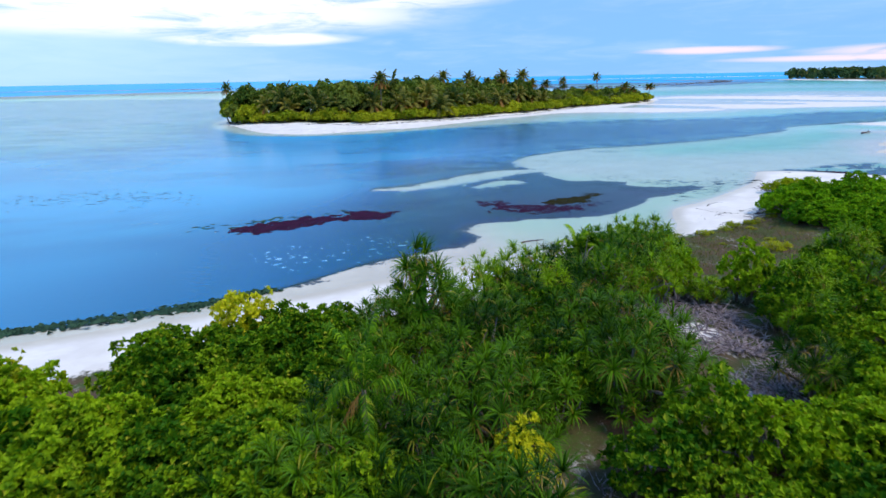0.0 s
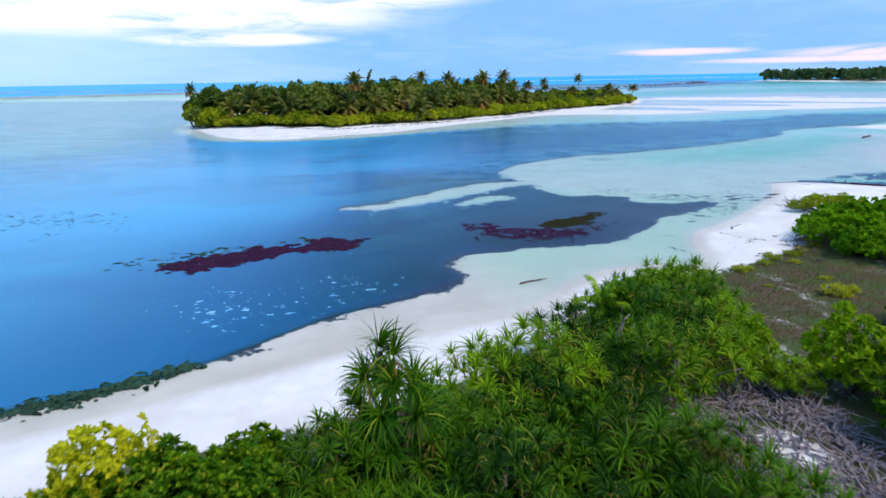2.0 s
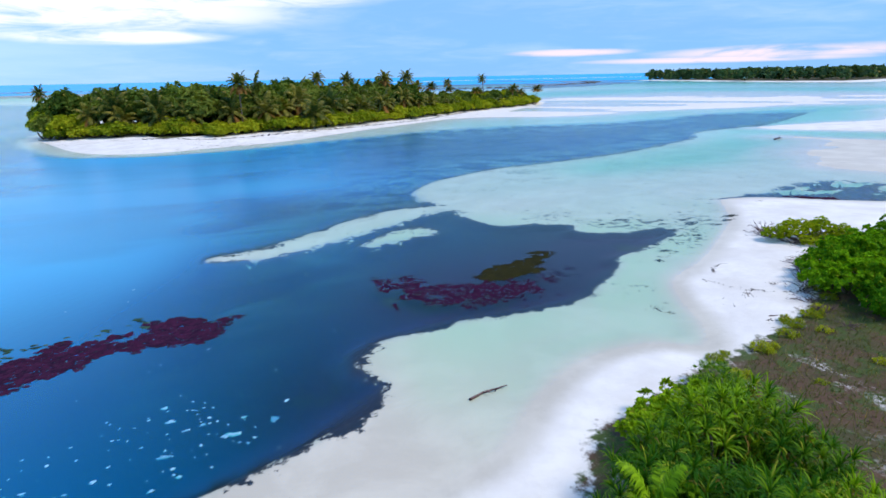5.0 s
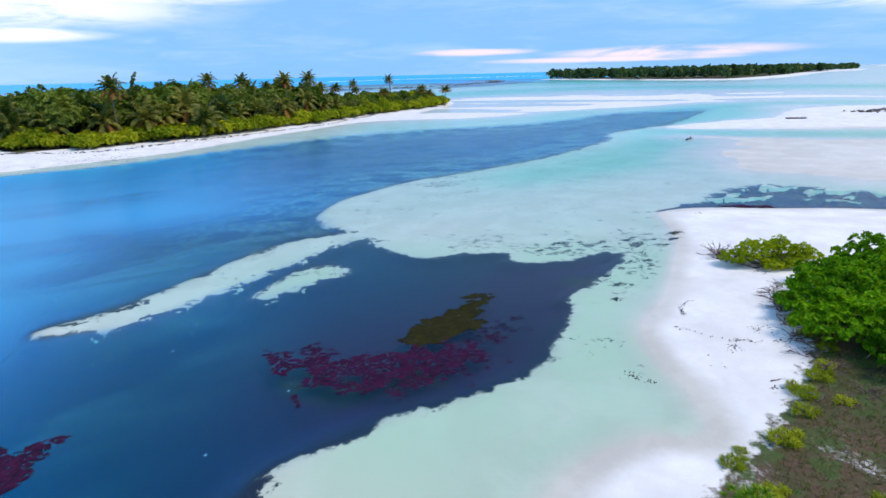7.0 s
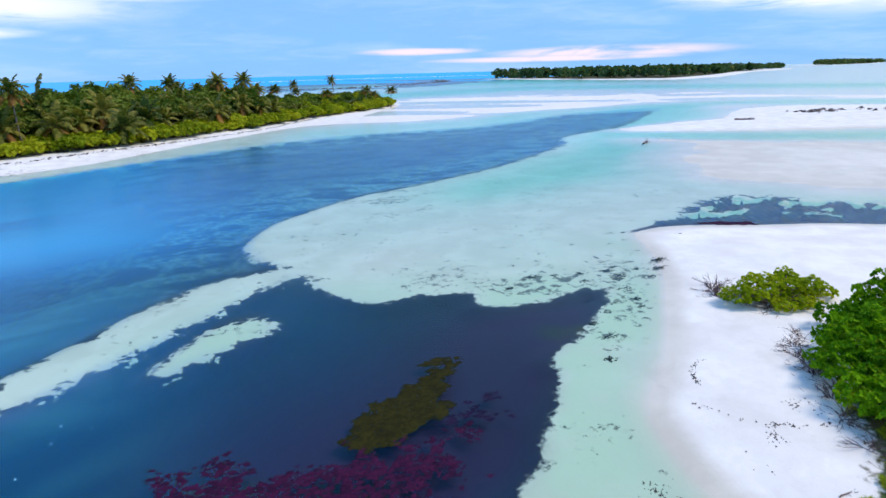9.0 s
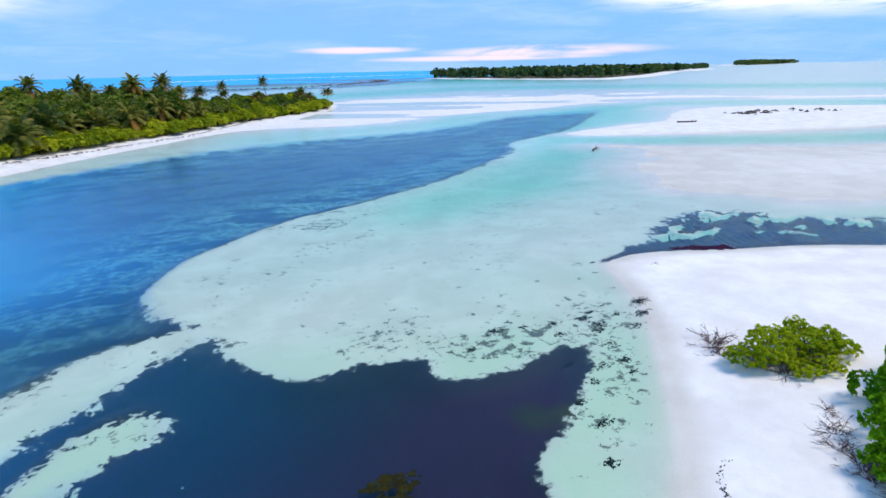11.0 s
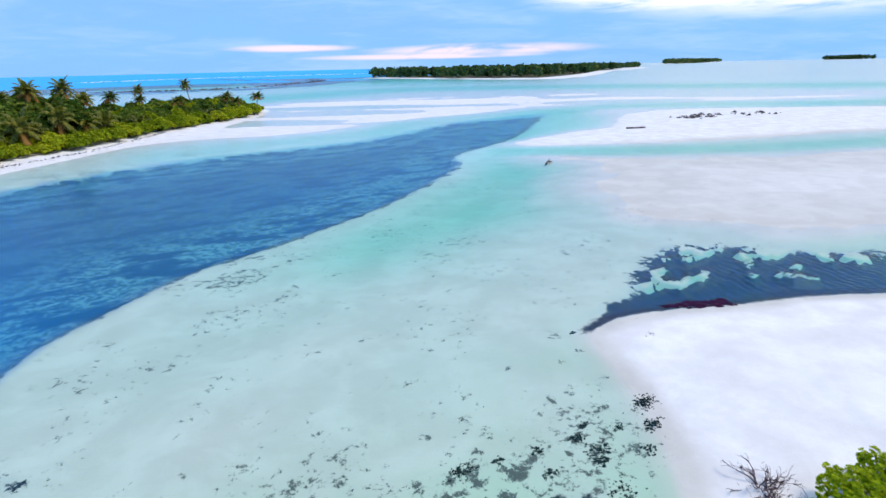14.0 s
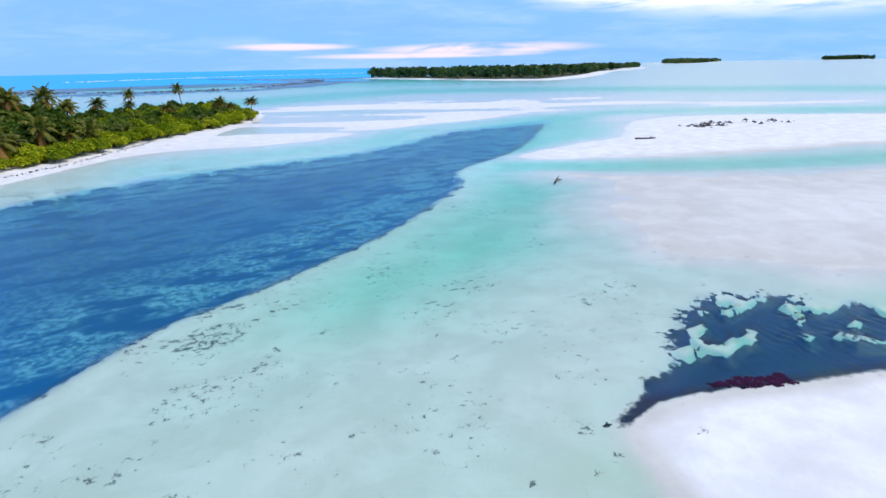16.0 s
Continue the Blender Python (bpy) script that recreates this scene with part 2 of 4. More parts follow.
M_GROUND = ground_material()
M_WATER = water_material()
M_LEAF = leaf_material("glossy_green_leaf", (0.028, 0.110, 0.004), (0.27, 0.42, 0.010))
M_HEDGE = leaf_material("bright_green_leaf", (0.046, 0.170, 0.004), (0.25, 0.46, 0.008), 0.7)
M_LONE = leaf_material("light_green_leaf", (0.15, 0.26, 0.008), (0.52, 0.56, 0.02), 0.6, 0.5)
M_GRASS = leaf_material("dry_grass_blade", (0.055, 0.085, 0.014), (0.24, 0.19, 0.07), 0.7)
M_YELLOW = leaf_material("yellow_green_leaf", (0.25, 0.31, 0.010), (0.60, 0.58, 0.02))
# dark copy of M_STRAP: shade of the thicket's gaps put into the leaf colour
M_PANDAN = leaf_material("gap_shaded_strap_leaf", (0.006, 0.036, 0.002), (0.085, 0.20, 0.004), 0.5, 0.2)
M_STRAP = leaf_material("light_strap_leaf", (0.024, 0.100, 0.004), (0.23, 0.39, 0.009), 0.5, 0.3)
M_PANDAN_DRY = leaf_material("dry_strap_leaf", (0.20, 0.13, 0.03), (0.42, 0.30, 0.08), 0.6)
M_TREE = leaf_material("dark_tree_leaf", (0.055, 0.110, 0.016), (0.21, 0.26, 0.045))
M_FRONT = leaf_material("olive_shrub_leaf", (0.15, 0.22, 0.008), (0.44, 0.46, 0.022))
M_PALM = leaf_material("palm_leaf", (0.030, 0.065, 0.014), (0.24, 0.22, 0.040), 0.4)
M_PALM_DRY = leaf_material("orange_palm_leaf", (0.20, 0.10, 0.03), (0.42, 0.22, 0.06), 0.6)
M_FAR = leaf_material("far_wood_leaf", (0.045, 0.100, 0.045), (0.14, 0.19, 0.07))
M_BARK = bark_material("grey_brown_bark", (0.10, 0.075, 0.055), (0.24, 0.19, 0.15))
M_DEAD = bark_material("bleached_dead_wood", (0.11, 0.082, 0.095), (0.33, 0.28, 0.30))
M_TWIG = bark_material("purple_brown_twig", (0.06, 0.038, 0.040), (0.20, 0.13, 0.13))
M_RED = weed_material("wine_red_weed", (0.012, 0.005, 0.018), (0.050, 0.009, 0.036))
M_MURKY = weed_material("murky_purple_weed", (0.016, 0.004, 0.019), (0.050, 0.007, 0.034))
M_OLIVE = weed_material("olive_weed", (0.011, 0.011, 0.003), (0.030, 0.027, 0.005))
M_WRACK = weed_material("dark_green_wrack", (0.008, 0.022, 0.016), (0.04, 0.09, 0.055))
M_CLUMP = weed_material("blackish_drowned_weed", (0.006, 0.013, 0.014), (0.022, 0.034, 0.032))
M_FOAM = weed_material("pale_floating_scrap", (0.42, 0.50, 0.52), (0.75, 0.80, 0.80))
M_FLECK = weed_material("pale_blue_floating_scrap", (0.08, 0.26, 0.44), (0.30, 0.52, 0.66))
M_DEBRIS = weed_material("dark_beach_debris", (0.05, 0.042, 0.042), (0.16, 0.13, 0.12))


# ---- plan: outlines in metres ----
def curve(points, per=6, closed=True):
    """Smooth line through a few corner points."""
    p = np.array(points, float)
    n = len(p)
    out = []
    for i in range(n if closed else n - 1):
        a, b, c, d = (p[(i + k) % n] if closed else p[min(max(i + k, 0), n - 1)] for k in (-1, 0, 1, 2))
        for s in np.linspace(0, 1, per, endpoint=False):
            out.append(0.5 * (2 * b + (c - a) * s + (2 * a - 5 * b + 4 * c - d) * s * s + (3 * b - a - 3 * c + d) * s ** 3))
    if not closed:
        out.append(p[-1])
    return np.array(out)


def line_distance(q, line, closed=False):
    x, y = q[:, 0].astype(np.float32), q[:, 1].astype(np.float32)
    ends = np.roll(line, -1, 0) if closed else line[1:]
    best = np.full(len(q), 1e18, np.float32)
    for (ax, ay), (bx, by) in zip(line.astype(np.float32), ends.astype(np.float32)):
        dx, dy, ex, ey = x - ax, y - ay, bx - ax, by - ay
        t = np.clip((dx * ex + dy * ey) * np.float32(1 / max(ex * ex + ey * ey, 1e-12)), 0, 1)
        dx -= t * ex
        dy -= t * ey
        best = np.minimum(best, dx * dx + dy * dy)
    return np.sqrt(best).astype(float)


def inside(q, poly):
    res = np.zeros(len(q), bool)
    for (x0, y0), (x1, y1) in zip(poly, np.roll(poly, -1, 0)):
        if y0 == y1:
            continue
        m = (y0 > q[:, 1]) != (y1 > q[:, 1])
        res ^= m & (q[:, 0] < (x1 - x0) * (q[:, 1] - y0) / (y1 - y0) + x0)
    return res


def signed(q, poly):
    """Distance to an outline, positive inside."""
    return np.where(inside(q, poly), 1, -1) * line_distance(q, poly, True)


TABLE = np.random.default_rng(5).random(65536)


def lattice(x, y, seed):
    """Smooth value noise from -1 to 1 on a unit lattice."""
    ix, iy = np.floor(x).astype(np.int64), np.floor(y).astype(np.int64)
    fx, fy = x - ix, y - iy
    fx, fy = fx ** 3 * (6 * fx * fx - 15 * fx + 10), fy ** 3 * (6 * fy * fy - 15 * fy + 10)

    def at(i, j):
        return TABLE[(i * 7919 + j * 104729 + seed * 2654435) % 65536]

    a = at(ix, iy) * (1 - fx) + at(ix + 1, iy) * fx
    b = at(ix, iy + 1) * (1 - fx) + at(ix + 1, iy + 1) * fx
    return (a * (1 - fy) + b * fy) * 2 - 1


def rough(x, y, seed, octaves=3):
    out, size, total = 0, 1.0, 0
    for k in range(octaves):
        out = out + size * lattice(x * 2 ** k, y * 2 ** k, seed + 17 * k)
        total += size
        size *= 0.55
    return out / total


def ramp(x, lo, hi):
    t = np.clip((x - lo) / (hi - lo), 0, 1)
    return t * t * (3 - 2 * t)


BAY_NEAR = [(-400, -120), (-120, -20), (-60, 9), (-35, 19.5), (-21, 25.4), (-13.1, 28.4), (-8.9, 31), (-4.3, 35.4), (0.7, 38.4), (3.5, 41.4), (2.6, 43.3),
            (2.9, 45.2), (5.1, 46.2), (8.1, 47.2), (13.1, 47.8), (15.7, 48.7), (18.0, 51.1), (20.5, 53.4), (20.8, 54.7), (24.2, 56.5), (29.4, 60.4)]
FLAT_EDGE = [(27.6, 61.4), (23.2, 61.0), (21, 61.9), (21.5, 63.8), (18.7, 65.2), (16.4, 65.4), (14.2, 67.6), (13.4, 71.5), (11.2, 78), (11.5, 82.3), (14.5, 87.2),
             (18.6, 90.4), (25, 94.7), (30.8, 96.5), (39, 99.6), (50, 104.5), (70, 117.2), (78, 126.8), (96, 134.6), (118, 148)]
CHANNEL_FAR = [(150, 172), (128, 172), (108, 170), (87, 160), (66, 156), (50, 156.5), (33, 154), (18, 147), (0, 136), (-15, 127.5), (-29, 125), (-42, 130), (-56, 151),
               (-64, 170), (-70, 200), (-92, 300), (-220, 430), (-900, 520)]
DEEP = np.concatenate([curve(BAY_NEAR, 5, False), curve(FLAT_EDGE, 5, False), curve(CHANNEL_FAR, 5, False)])
SPIT = curve([(-6.6, 61.8), (-3.5, 63.7), (0.8, 67.6), (5.6, 72.2), (9.5, 74.0), (13.6, 73.8), (9.0, 70.1), (5.2, 66.9), (2.0, 64.5), (-1.5, 62.0), (-3.8, 61.2)])
SPIT_ARM = curve([(4.4, 62.4), (5.6, 64.3), (7.4, 66.2), (9.2, 66.4), (9.3, 64.6), (7.6, 63.7), (6.0, 63.3)])
LAGOON = curve([(38.9, 68.6), (40.7, 69.6), (45.4, 70.8), (50.2, 72.7), (56, 74.4), (60, 72), (66, 65), (80, 54), (110, 40), (100, 34), (75, 47), (59, 58.8), (54, 62.5), (49.2, 64.9), (43.6, 68.0)])
LAND = np.concatenate([curve([(-200, -60), (-90, -8), (-40, 16), (-21, 24.2), (-13, 27.4), (-8, 30), (-3, 32.6), (2, 34.6), (6, 36.4), (9, 39.6), (12, 41.8), (15.5, 42.5),
                              (17.6, 41.7), (19, 43.6), (20, 47), (21.5, 49.8), (25.5, 52.7), (30, 56.9), (34.4, 61.4), (37, 65.4), (39.2, 68.4), (43.6, 68.0), (49.2, 64.9), (54, 62.5),
                              (59, 58.8), (75, 47), (100, 34), (150, 10), (220, -60)], 5, False), np.array([(220, -300), (-200, -300)])])
SCRUB = curve([(-90, -20), (-30, 14), (-15, 20.5), (-9, 24), (-4, 25.4), (0.5, 27.4), (4, 29.4), (7, 32), (9.5, 36.3), (13.5, 38.2), (17, 40.2), (19.4, 40.9), (24.6, 43.4), (27.2, 45.4),
               (30.6, 47.4), (36, 48.8), (48, 48), (70, 38), (110, 10), (60, -60), (-60, -60)])
BAR = curve([(93.6, 128.4), (104, 132.2), (130, 134), (140, 138), (157, 149), (186, 150), (230, 110), (260, 60), (200, 68), (154, 91), (134, 99.8), (116, 108.6), (98, 120.6)])
WHITE_FLAT = curve([(85, 112.5), (85.5, 101), (70, 89), (65, 82), (71, 70), (90, 58), (130, 40), (190, 30), (160, 60), (124, 81), (109, 89.6), (94, 105.5), (87.5, 115)])
ISLET = curve([(-59, 165), (-52, 153), (-40, 134.5), (-29, 128.9), (-17, 133.5), (-4, 141), (12, 158.5), (34, 180), (46, 190), (66, 211), (90, 245), (101, 268), (96, 282), (72, 292), (38, 268),
               (0, 250), (-40, 230), (-66, 200), (-62, 176)])
FAR_ISLE = curve([(455, 800), (432, 640), (428, 545), (440, 470), (470, 440), (640, 520), (900, 680), (1370, 930), (1390, 970), (900, 800), (640, 760), (520, 820)])
FAR_ISLE_B = curve([(2580, 1560), (3100, 1730), (3820, 1960), (3760, 2030), (3000, 1850), (2600, 1620)])
FAR_ISLE_C = curve([(3900, 1330), (4400, 1280), (4400, 1440), (3900, 1430)])
REEF = curve([(-1500, 1150), (-800, 1020), (-350, 900), (-80, 780), (37, 690), (110, 560), (190, 545), (262, 610), (340, 690), (380, 800), (360, 1000)], 6, False)
CHANNEL_FAR_LINE = curve([(100, 145), (122, 160), (150, 172), (178, 176), (206, 160), (240, 128), (300, 70)], 6, False)
BLUE_BAND = curve([(60, 330), (140, 360), (225, 385), (310, 320), (385, 190), (450, 60)], 6, False)
BAR_BAND = curve([(88.5, 122), (97, 113.5), (112, 101), (128, 91), (150, 79), (200, 50)], 6, False)


CLEARINGS = ((10.6, 24.0, 1.6), (12.2, 23.2, 1.6), (10.8, 21.6, 1.5), (12.6, 21.4, 1.5), (10.8, 18.2, 1.5), (10.4, 16.8, 1.1), (15.0, 18.4, 1.5), (17.0, 20.6, 1.2), (19.2, 22.4, 1.2), (12.8, 19.2, 1.2), (3.5, 13.8, 1.1))  # x, y, radius


def fields(q):
    """Height of the ground and the masks of its cover, for an array of places."""
    x, y = q[:, 0], q[:, 1]
    dist = np.hypot(x - 20, y - 50)
    deep = signed(q, DEEP)
    spit = np.maximum(signed(q, SPIT), signed(q, SPIT_ARM))
    lagoon = signed(q, LAGOON)
    land_gap = -signed(q, LAND)
    lagoon -= 4.5 * ramp(rough(x * 0.52, y * 0.85, 13), 0.10, 0.30) * ramp(lagoon + 0.2, 0, 0.6) * ramp(land_gap, 2.5, 4.0) * ramp(y + 0.9 * x, 108, 116)
    land, bar, white = signed(q, LAND), signed(q, BAR), signed(q, WHITE_FLAT)
    torn = rough(x * 0.11, y * 0.16, 11)
    bar, white = bar + 1.6 * torn, white + 3.5 * torn
    islet = signed(q, ISLET)
    far = np.maximum(np.maximum(signed(q, FAR_ISLE), signed(q, FAR_ISLE_B)), signed(q, FAR_ISLE_C))
    wave = 0.7 * rough(x * 0.03, y * 0.03, 3, 2)
    low = 0.8 * rough(x * 0.009, y * 0.009, 7)
    z = -0.07 - 0.15 * ramp(x + 0.6 * (y - 45), -3, 12) + 0.03 + 0.09 * wave + 0.06 * low + 0.05 * rough(x * 0.075, y * 0.11, 21) * ramp(y, 58, 70)
    # greener, deeper lip along the channel
    z -= 0.33 * np.exp(-((deep + 9) / 8.5) ** 2) * ramp(x, 16, 44) * ramp(y, 76, 90) * np.clip(0.75 + 1.3 * rough(x * 0.035 - y * 0.02, y * 0.05, 9), 0.1, 1.4)
    z -= 0.75 * np.exp(-(line_distance(q, BLUE_BAND) / 34.0) ** 2)
    # sandy shallows behind the islet, drying in streaks
    tail = ramp(y + 0.25 * x, 185, 205) * ramp(360 - dist, 0, 120)
    streaks = rough((x * 0.8 - y * 0.6) * 0.016, (x * 0.6 + y * 0.8) * 0.065, 1)
    z += 0.30 * tail * ramp(streaks, -0.7, 0.5)
    rd = line_distance(q, REEF)
    dd = np.maximum(np.maximum(np.minimum(deep, -spit - 0.2), lagoon * 0.8), np.where(streaks > -0.15, 42 - rd, -5))
    z -= 0.22 * ramp(dd, 0.0, 1.6) + (0.10 + 0.22 * np.maximum(ramp(-x, -10, 2), ramp(lagoon, -0.5, 0.5)) + 1.05 * ramp(-x, -8, 14) + 0.22 * ramp(y, 68, 90)) * ramp(dd, 0.3, 1.9)
    west = np.maximum(ramp(-x, 10, 44) * ramp(y, 36, 60), ramp(y - 0.3 * x, 95, 150) * ramp(-x, 10, 60)) * ramp(deep, 3, 20)
    z += 0.9 * west * ramp(wave + low, -0.5, 0.6)
    mottle = rough(x * 0.045 + y * 0.012, y * 0.11 - x * 0.02, 5, 4)
    mottle = ramp(mottle, -0.1, 0.4) * ramp(deep, 2, 9) * ramp(y - 0.5 * x, 44, 62) * ramp(-x, -8, 10) * (1 - ramp(dist, 300, 600))
    z += 0.75 * mottle * np.clip(-z - 0.3, 0, 1)
    # pale shoals west of the islet
    far_west = ramp(-x, 28, 70) * ramp(y, 75, 125) * (1 - ramp(dist, 420, 620)) * (0.75 + 0.25 * ramp(wave, -0.4, 0.4))
    z += far_west * np.clip(-0.45 - z, 0, 3)
    # open sea past the reef
    side = ramp(dist, 620, 900) * (1 - ramp(x - 0.55 * y, 60, 260))
    z -= 9.0 * side + 0.8 * ramp(dist, 400, 620) * (1 - ramp(x - 0.55 * y, 60, 260))
    z = np.where((rd < 40) & (streaks > -0.15), np.maximum(z, -0.22), z)
    for sd, top, slope in ((land, 1.15, 0.085), (bar, 0.28, 0.035), (white, 0.10, 0.008), (islet, 1.3, 0.11), (far, 1.6, 0.05)):
        up = np.where(sd > 0, top * (1 - np.exp(-np.maximum(sd, 0) * slope / top)), sd * slope * 1.4 - 0.004 * sd * sd - 2.4 * ramp(dd, 0.3, 2.0))
        z = np.maximum(z, np.maximum(up, -30))
    z -= (0.7 * np.exp(-(line_distance(q, CHANNEL_FAR_LINE) / 10.0) ** 2) + 0.5 * np.exp(-(line_distance(q, BAR_BAND) / 4.2) ** 2)) * (bar < 0)
    z = np.where(land > 8, z + 0.12 * wave, z)
    scrub = signed(q, SCRUB)
    for a, b, r in CLEARINGS:
        scrub -= 4.6 * np.exp(-((x - a) ** 2 + (y - b) ** 2) / (1.5 * r * r)) * (scrub > 0)
    scrub = np.maximum(np.clip(scrub, -8, 3), np.maximum(islet - 16, far - 25))
    bay = ramp(deep, -0.5, 2) * (1 - ramp(y - 0.25 * x, 58, 72))
    violet = np.clip(bay * (1.15 * np.exp(-((x - 12) ** 2 / 280 + (y - 51) ** 2 / 75)) + 0.8 * np.exp(-((x - 1) ** 2 / 14 + (y - 41) ** 2 / 16)) + 1.0 * np.exp(-((x - 23) ** 2 / 50 + (y - 58) ** 2 / 18))) + 0.8 * ramp(lagoon, 0, 1), 0, 1)
    weedy = np.clip(0.33 * np.exp(-((deep + 1.5) / 3.6) ** 2) * ramp(x, 14, 20) * (1 - ramp(y, 62, 72)) * (1 - ramp(land, -1.2, 0.2)) + (0.31 + 0.16 * np.exp(-((deep + 4) / 5.0) ** 2) * ramp(y, 76, 84)) * (dd < 0) * ramp(y, 58, 66) * ramp(78 - x, 0, 24), 0, 1)
    weedy += 0.10 * np.exp(-((x - 25.5) ** 2 / 16 + (y - 57.6) ** 2 / 12)) + 0.5 * np.exp(-((x - 13.4) ** 2 / 6 + (y - 71) ** 2 / 10))
    weedy += 0.55 * np.exp(-((x + 36) ** 2 / 150 + (y - 58) ** 2 / 40))
    weedy *= (land < 0.3) * (0.55 + 0.6 * ramp(torn, -0.25, 0.4))
    patchy = ramp(deep, -0.6, 0.6) * ramp(y, 66, 92) * ramp(x, -40, 10) * (0.30 + 0.70 * np.exp(-((deep - 6) / 6.0) ** 2))
    shoal = np.clip(west * ramp(low + 0.7 * wave, -0.7, 0.2) + 0.40 * mottle + far_west, 0, 1) * 0.95
    ragged = np.where(dd > -8, 0.75 + 1.3 * ramp(y - 0.2 * x, 84, 96) + 1.1 * ramp(lagoon, -3, 0) * ramp(y + 0.9 * x, 112, 120), 0.3)
    ragged += 1.1 * np.exp(-(spit / 2.5) ** 2)
    ragged += 0.9 * ramp(8 - x, 0, 6) * ramp(50 - y, 0, 6)
    ragged *= 1 - 0.5 * ramp(land, -2.2, -0.4) * ramp(x, 4, 10)
    film = np.clip(ramp(-dd, -0.5, 0.5) * (np.exp(-(np.minimum(dd, 0) / 5.5) ** 2) * ramp(x, 0, 8) * (1 - ramp(y, 62, 74)) + 0.06 * ramp(y, 58, 70) * ramp(130 - y, 0, 40) * ramp(rough(x * 0.05, y * 0.06, 31), -0.2, 0.5)), 0, 1)
    return z, dd, scrub, weedy, np.clip(patchy, 0, 1), shoal, ragged, violet, film


def ticks(lo, hi, step, near, far_lo, far_hi, grow=1.03, rush=1.085):
    mid = list(np.arange(lo, hi + step / 2, step))

    def tail(start, sign, near_end, end):
        out, p, s = [], start, step
        while abs(p - start) < end:
            s *= grow if abs(p - start) < near_end else rush
            p += sign * s
            out.append(p)
        return out

    return np.array(tail(lo, -1, near, far_lo)[::-1] + mid + tail(hi, 1, near, far_hi))


def sheet(name, xs, ys, zfun, mat):
    gx, gy = np.meshgrid(xs, ys)
    q = np.stack([gx.ravel(), gy.ravel()], 1)
    z, layers = zfun(q)
    nx, ny = len(xs), len(ys)
    i = np.arange(nx * ny).reshape(ny, nx)
    f = np.stack([i[:-1, :-1], i[:-1, 1:], i[1:, 1:], i[1:, :-1]], -1).reshape(-1, 4)
    me = bpy.data.meshes.new(name)
    me.vertices.add(len(q))
    me.vertices.foreach_set("co", np.column_stack([q, z]).ravel())
    me.loops.add(f.size)
    me.loops.foreach_set("vertex_index", f.ravel())
    me.polygons.add(len(f))
    me.polygons.foreach_set("loop_start", np.arange(0, f.size, 4))
    me.update(calc_edges=True)
    me.polygons.foreach_set("use_smooth", np.ones(len(f), bool))
    for key, v in layers.items():
        a = me.attributes.new(key, "FLOAT", "POINT")
        a.data.foreach_set("value", v.astype(np.float32))
    me.materials.append(mat)
    return new(name, me)


def ground_height(q):
    z, dd, scrub, weedy, patchy, shoal, ragged, violet, film = fields(q)
    return z, dict(deep=dd - 0.25 * ramp(q[:, 1], 74, 84) * (signed(q, LAGOON) < -3) - 0.2 * ramp(-q[:, 0], -4, 4) * ramp(-q[:, 1], -52, -46), scrub=scrub, weedy=weedy, patchy=patchy, shoal=shoal, ragged=ragged, violet=violet, film=film, tidal=0.15 + 0.62 * ramp(125 - q[:, 1], 0, 20) + 0.18 * ramp(26 - q[:, 0], 0, 8) * ramp(56 - q[:, 1], 0, 8))


def water_height(q):
    z, dd, _, _, _, shoal, _, violet, _ = fields(q)
    x, y = q[:, 0], q[:, 1]
    lagoon = signed(q, LAGOON)
    soft = rough(x * 0.02, y * 0.035, 41)
    # laid out by place; the bay's share also stands in for reflected blue sky
    scatter = 0.006 + 0.08 * ramp(-x, -20, -9) + 0.15 * ramp(-x, -10, 0) + 0.36 * ramp(-x, 0, 12) + (0.26 + 0.12 * soft) * ramp(-x, 8, 32)
    scatter *= 0.70 + 0.30 * ramp(y, 40, 62)
    scatter = np.maximum(scatter * (1 - 0.65 * violet), (0.24 + 0.06 * soft + 0.36 * ramp(-x, -24, 4)) * ramp(y - 0.1 * x, 66, 90))
    scatter = np.where(lagoon > -3, 0.09, scatter * (1 - 0.3 * shoal) * (1 - 0.6 * ramp(-x, 28, 70) * ramp(y, 75, 125))) * ramp(dd, -0.6, 0.3)
    scatter = np.maximum(scatter * ramp(-z, 0.05, 0.25), 0.9 * ramp(-z, 2.0, 5.0))
    return np.zeros(len(q)), dict(depth=np.clip(-z, 0, 20), breeze=ramp(lagoon, -1, 1.5), scatter=np.clip(scatter, 0, 0.9))


ground = tagged(sheet("ground", ticks(-26, 66, 0.36, 260, 4700, 4700), ticks(22, 104, 0.36, 260, 4700, 4700), ground_height, M_GROUND),
                "white coral sand shore sloping into weedy seabed", "ground", kind="structure")
water = tagged(sheet("water", ticks(-26, 66, 0.6, 260, 4700, 4700, 1.06, 1.12), ticks(22, 104, 0.6, 260, 4700, 4700, 1.06, 1.12), water_height, M_WATER),
               "clear shallow turquoise lagoon water over sand", "water", kind="structure")


# ---- plants ----
class Geo:
    """Collects vertices and faces of one mesh."""

    def __init__(self):
        self.v, self.f, self.n = [], [], 0

    def add(self, verts, faces):
        self.v.append(np.asarray(verts, float))
        self.f.extend((np.asarray(faces) + self.n).tolist())
        self.n += len(verts)

    def mesh(self, name, mat, smooth=False):
        me = bpy.data.meshes.new(name)
        me.from_pydata(np.concatenate(self.v).tolist(), [], self.f)
        me.materials.append(mat)
        if smooth:
            me.polygons.foreach_set("use_smooth", np.ones(len(me.polygons), bool))
        me.update()
        return me


def thing(name, label, category, group="", kind=""):
    return tagged(new(name), label, category, group, kind)


